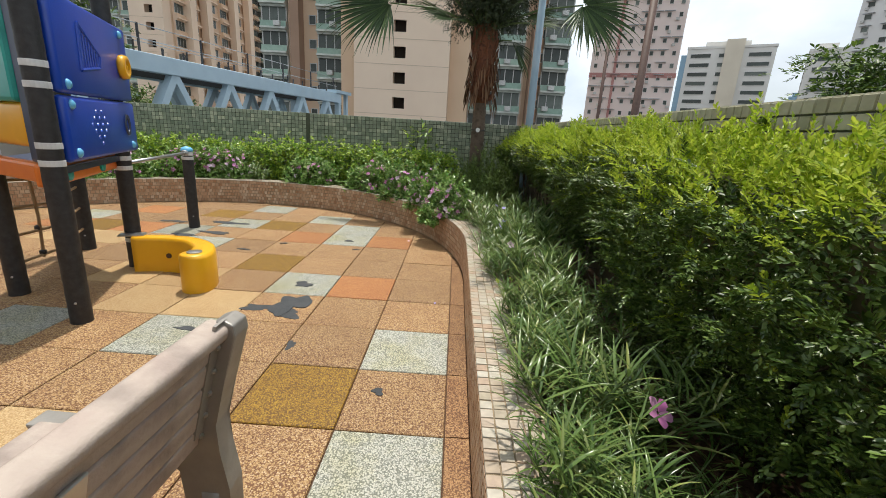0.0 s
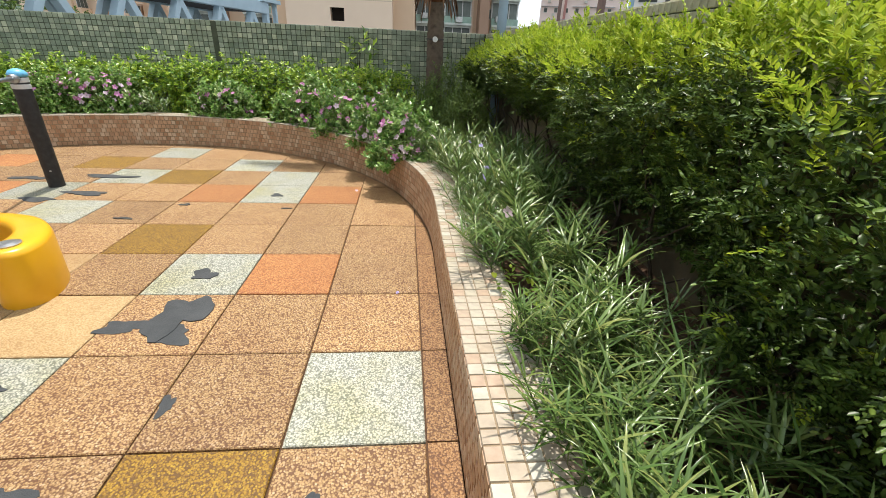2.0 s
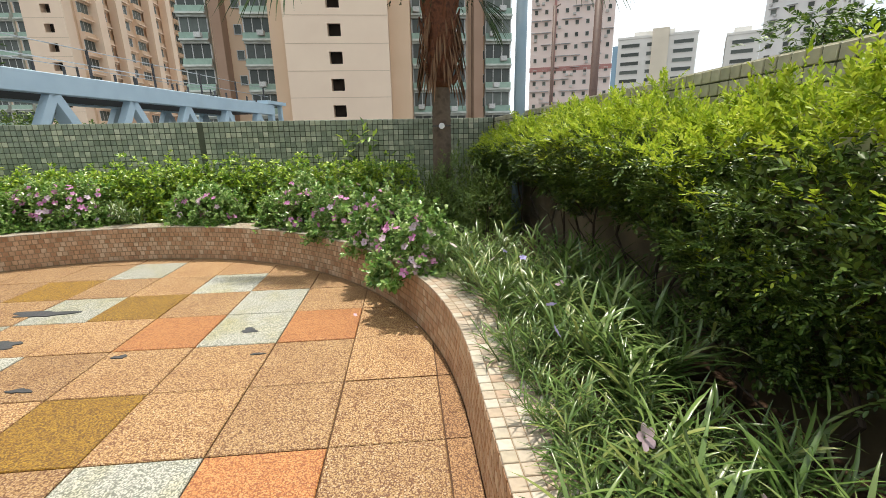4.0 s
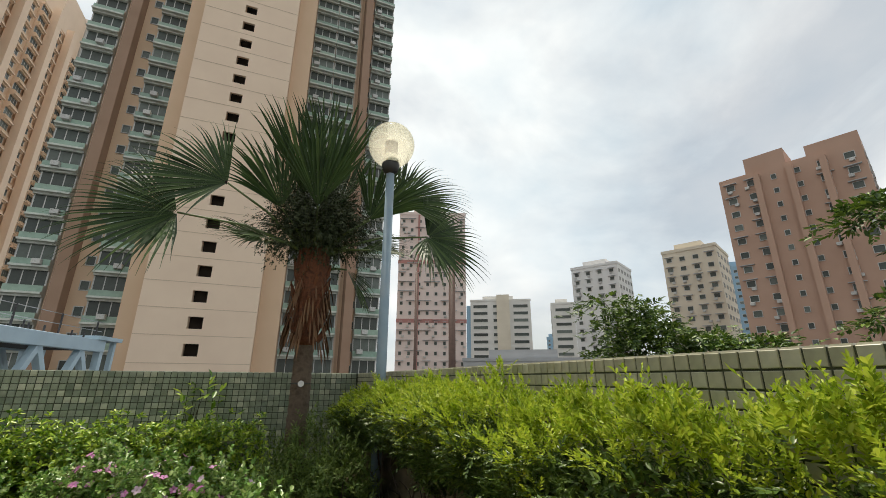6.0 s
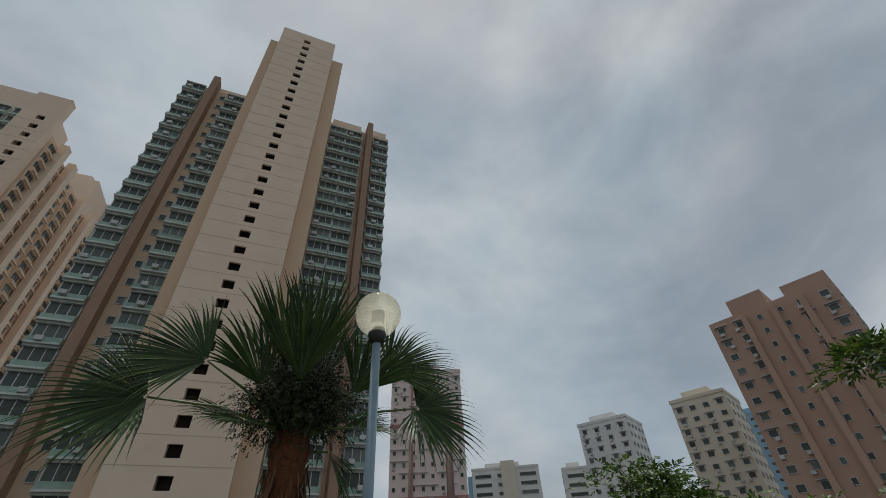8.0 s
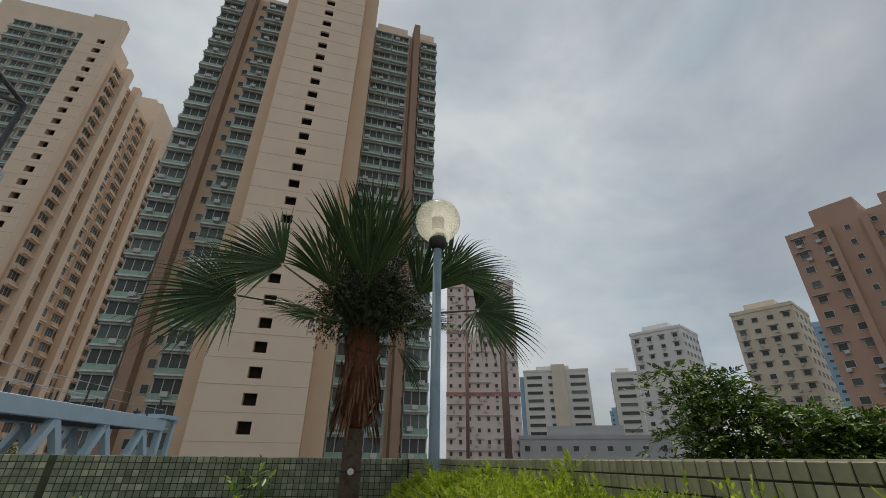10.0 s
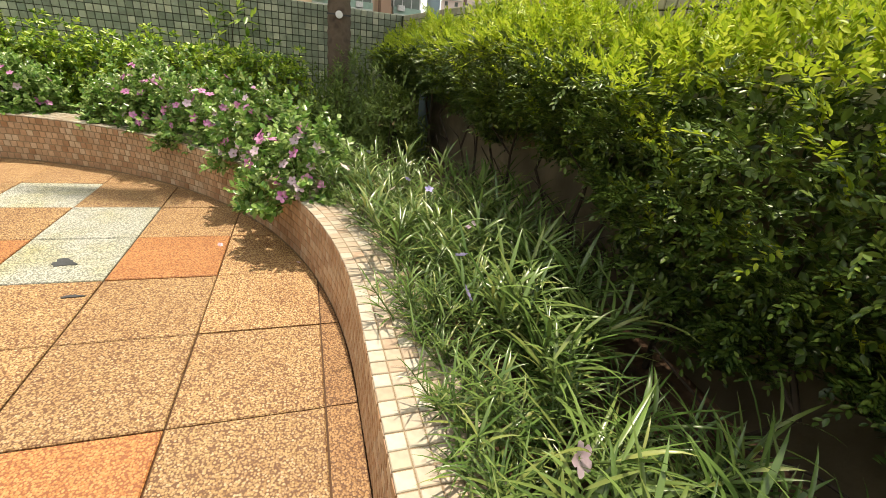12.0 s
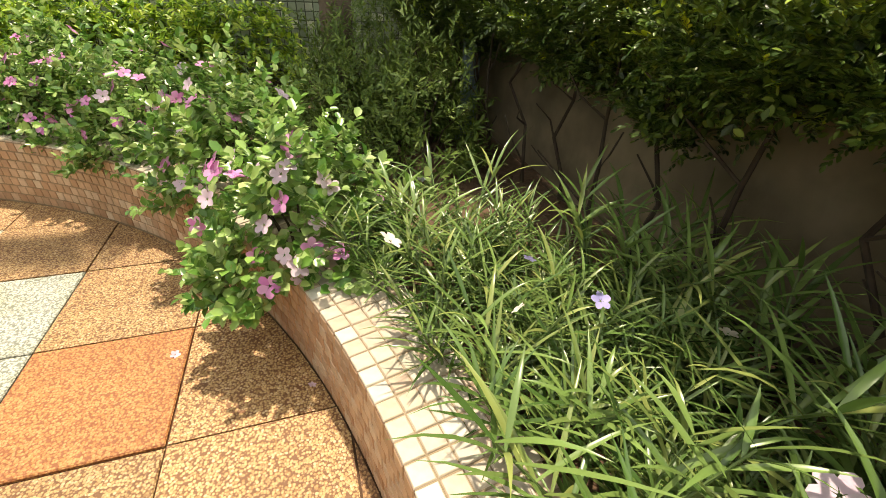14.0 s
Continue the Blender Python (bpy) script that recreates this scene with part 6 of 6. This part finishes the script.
def build_floor_tiles():
    """Rubber tiles on a half-metre grid, clipped where the kerb cuts them; column c runs leftward from x = 0, row r ahead from y = 0."""
    rng = random.Random(12)
    full = {m: tile_mesh(0.2465, 0.2465, 0.03, 0.004, m) for m in ("rubber_tan", "rubber_orange", "rubber_pale", "rubber_ochre", "rubber_cream", "rubber_rust")}

    def inside(x, y):
        if y <= ARC_Y:
            return LEFT_X < x < KX
        return (x - ARC_X) ** 2 + (y - ARC_Y) ** 2 < ARC_R ** 2
    for c in range(-1, 13):
        for r in range(-9, 10):
            key = (c, r)
            mat = "rubber_pale" if key in PALE else "rubber_ochre" if key in OCHRE else "rubber_orange" if key in ORANGE else "rubber_cream" if key in CREAM else "rubber_rust" if c < 0 else "rubber_tan"
            x0, x1, y0, y1 = -0.5 * (c + 1), -0.5 * c, 0.5 * r, 0.5 * r + 0.5
            hits = [inside(x, y) for x in (x0 + 0.001, x1 - 0.001) for y in (y0 + 0.001, y1 - 0.001)]
            if y1 < FAR_Y or not (any(hits) or inside((x0 + x1) / 2, y0 + 0.001)):
                continue
            lift = rng.uniform(-0.0015, 0.0015)
            if all(hits):
                part("rubber_tile", full[mat], None, floor, m=pose((x0 + x1) / 2, (y0 + y1) / 2, lift, rng.uniform(-0.15, 0.15), rng.uniform(-0.15, 0.15), 0))
                continue
            # cut tile: outline of the square inside the kerb line
            poly = [(x0 + 0.0035, y0 + 0.0035), (x1 - 0.0035, y0 + 0.0035), (x1 - 0.0035, y1 - 0.0035), (x0 + 0.0035, y1 - 0.0035)]
            lines = [((KX - 0.003, 0), (1, 0)), ((LEFT_X + 0.003, 0), (-1, 0))]
            if y1 > ARC_Y:
                base = math.atan2((y0 + y1) / 2 - ARC_Y, (x0 + x1) / 2 - ARC_X)
                lines += [((ARC_X + (ARC_R - 0.004) * math.cos(base + k), ARC_Y + (ARC_R - 0.004) * math.sin(base + k)), (math.cos(base + k), math.sin(base + k))) for k in (-0.09, -0.03, 0.03, 0.09)]
            for (px, py), (nx, ny) in lines:
                out = []
                for i in range(len(poly)):
                    a, b = poly[i], poly[(i + 1) % len(poly)]
                    da, db = (a[0] - px) * nx + (a[1] - py) * ny, (b[0] - px) * nx + (b[1] - py) * ny
                    if da <= 0:
                        out.append(a)
                    if da * db < 0:
                        f = da / (da - db)
                        out.append((a[0] + (b[0] - a[0]) * f, a[1] + (b[1] - a[1]) * f))
                poly = out
                if len(poly) < 3:
                    break
            if len(poly) >= 3:
                cx, cy = (x0 + x1) / 2, (y0 + y1) / 2
                part("rubber_tile", bm_prism([(x - cx, y - cy) for x, y in poly], -0.03, 0), mat, floor, m=pose(cx, cy, lift))
    # torn patches where the dark base shows
    def patch(x, y, rx, ry, seed, rough=0.42):
        rg = random.Random(seed)
        n = 28
        ph = [rg.uniform(0, math.tau) for _ in range(4)]
        pts = []
        for k in range(n):
            a = k * math.tau / n
            f = 1 + rough * (math.sin(2 * a + ph[0]) * 0.5 + math.sin(3 * a + ph[1]) * 0.5 + math.sin(5 * a + ph[2]) * 0.35 + math.sin(9 * a + ph[3]) * 0.15)
            pts.append((x + rx * f * math.cos(a), y + ry * f * math.sin(a)))
        part("torn_patch", bm_prism(pts, -0.004, 0.0026 + 0.0002 * (seed % 16)), "rubber_black", floor, "torn patch showing black rubber")
    for i, (x, y, rx, ry) in enumerate(((-1.25, 1.22, 0.07, 0.055), (-1.20, 0.80, 0.12, 0.17), (-1.39, 0.71, 0.12, 0.055), (-1.16, 0.64, 0.09, 0.07), (-1.69, 0.325, 0.075, 0.025), (-0.355, -0.2, 0.028, 0.03), (-1.28, -0.16, 0.09, 0.065), (-0.97, 0.205, 0.03, 0.045),
                                        (-1.235, 2.70, 0.055, 0.035), (-1.07, 2.36, 0.035, 0.012), (-2.83, 2.68, 0.16, 0.06), (-2.95, 3.2, 0.2, 0.06), (-3.1, 2.5, 0.14, 0.05), (-1.9, 2.42, 0.04, 0.02), (-2.2, 2.1, 0.06, 0.02), (-3.6, 3.1, 0.15, 0.05))):
        patch(x, y, rx, ry, 30 + i)


build_floor_tiles()


def quads(name, mat, items, parent):
    """Joined flush tiles: each item is a pose and half sizes."""
    V, F = [], []
    base = [(-1, -1, -0.006), (1, -1, -0.006), (1, 1, -0.006), (-1, 1, -0.006), (-0.93, -0.93, 0), (0.93, -0.93, 0), (0.93, 0.93, 0), (-0.93, 0.93, 0)]
    faces = [(4, 5, 6, 7), (0, 1, 5, 4), (1, 2, 6, 5), (2, 3, 7, 6), (3, 0, 4, 7)]
    for m, w, d in items:
        o = len(V)
        V += [tuple(m @ Vector((x * w, y * d, z))) for x, y, z in base]
        F += [tuple(o + i for i in f) for f in faces]
    ob = part(name, mesh_of(name, V, F, [mat]), None, parent)
    ob["kind"] = "stuff"
    return ob


def build_mosaics():
    rng = random.Random(5)
    top_tile = tile_mesh(0.0232, 0.0232, 0.006, 0.0022, "kerb_tile")
    face_tile = tile_mesh(0.0218, 0.0218, 0.006, 0.0022, "kerb_face_tile")
    tops, faces = [], []
    n_top = n_face = 0
    for x, y, a in kerb_line(0.05):
        ca, sa = math.cos(a), math.sin(a)
        for k in range(5):
            o = 0.025 + 0.05 * k
            m = pose(x + ca * o, y + sa * o, KERB_H + rng.uniform(-0.0008, 0.0008), rng.uniform(-0.8, 0.8), rng.uniform(-0.8, 0.8), math.degrees(a))
            if 0.0 < y < 3.1 and a < 0.6 and n_top < 300:
                part("mosaic_tile", top_tile, None, kerb, m=m)
                n_top += 1
            else:
                grow = 1 + o / ARC_R if 0 < a < math.pi else 1
                tops.append((m, 0.0232, 0.0232 * grow))
        for k in range(7):
            z = 0.027 + 0.05 * k
            m = Matrix.Translation((x, y, z)) @ pose(0, 0, 0, 0, 0, math.degrees(a)) @ pose(0, 0.025 * (k % 2), 0, rng.uniform(-1.2, 1.2), -90 + rng.uniform(-1.5, 1.5), 0)
            if 1.1 < y < 3.4 and a < 0.9 and n_face < 300:
                part("face_tile", face_tile, None, kerb, m=m)
                n_face += 1
            else:
                faces.append((m, 0.0218, 0.0218))
    quads("mosaic_top", "kerb_tile_rest", tops, kerb)
    quads("mosaic_face", "kerb_face_rest", faces, kerb)
    # back wall
    p = 0.07
    items = []
    x = LEFT_X - 1.38
    while x < WALL_X - 0.02:
        for k in range(18):
            z = WALL_TOP - 0.036 - p * k
            if abs(x + 2.87) > 0.03:
                items.append((pose(x + p / 2, WALL_Y, z, 90, 0, 0), 0.031, 0.031))
        items.append((pose(x + p / 2, WALL_Y + 0.04, WALL_TOP), 0.031, 0.034))
        items.append((pose(x + p / 2, WALL_Y + 0.12, WALL_TOP), 0.031, 0.034))
        x += p
    quads("mosaic", "green_tile", items, wall_back)
    # right wall
    p = 0.0525
    tile = tile_mesh(0.0232, 0.0232, 0.006, 0.002, "khaki_tile")
    items, n = [], 0
    y = FAR_Y + 0.01
    while y < WALL_Y - 0.03:
        for k in range(7):
            z = WALL_TOP - 0.029 - p * k
            m = Matrix.Translation((WALL_X, y + p / 2, z)) @ pose(0, 0, 0, 0, -90, 0)
            if k < 6 and -0.4 < y < 2.4 and n < 300:
                part("wall_tile", tile, None, wall_right, m=m)
                n += 1
            else:
                items.append((m, 0.0232, 0.0232))
        for k in range(3):
            items.append((pose(WALL_X + 0.03 + p * k, y + p / 2, WALL_TOP), 0.0232, 0.0232))
        y += p
    quads("mosaic", "khaki_rest", items, wall_right)


build_mosaics()


def build_fallen():
    """Fallen petals and leaf bits on the tiles."""
    rng = np.random.default_rng(8)
    for x, y, kind, s in ((-0.12, 1.0, "violet", 0.5), (-0.54, 2.86, "pale", 0.6), (-0.16, 2.93, "pale", 0.8), (-0.1, 2.6, "pale", 0.5)):
        ob = thing("fallen_petal", "small fallen flower lying on the rubber tiles", "petal", "fallen flowers", m=pose(x, y, 0.004, rng.normal(0, 12), rng.normal(0, 12), rng.uniform(0, 360)) @ Matrix.Scale(s, 4), data=FLOWERS[kind])


build_fallen()
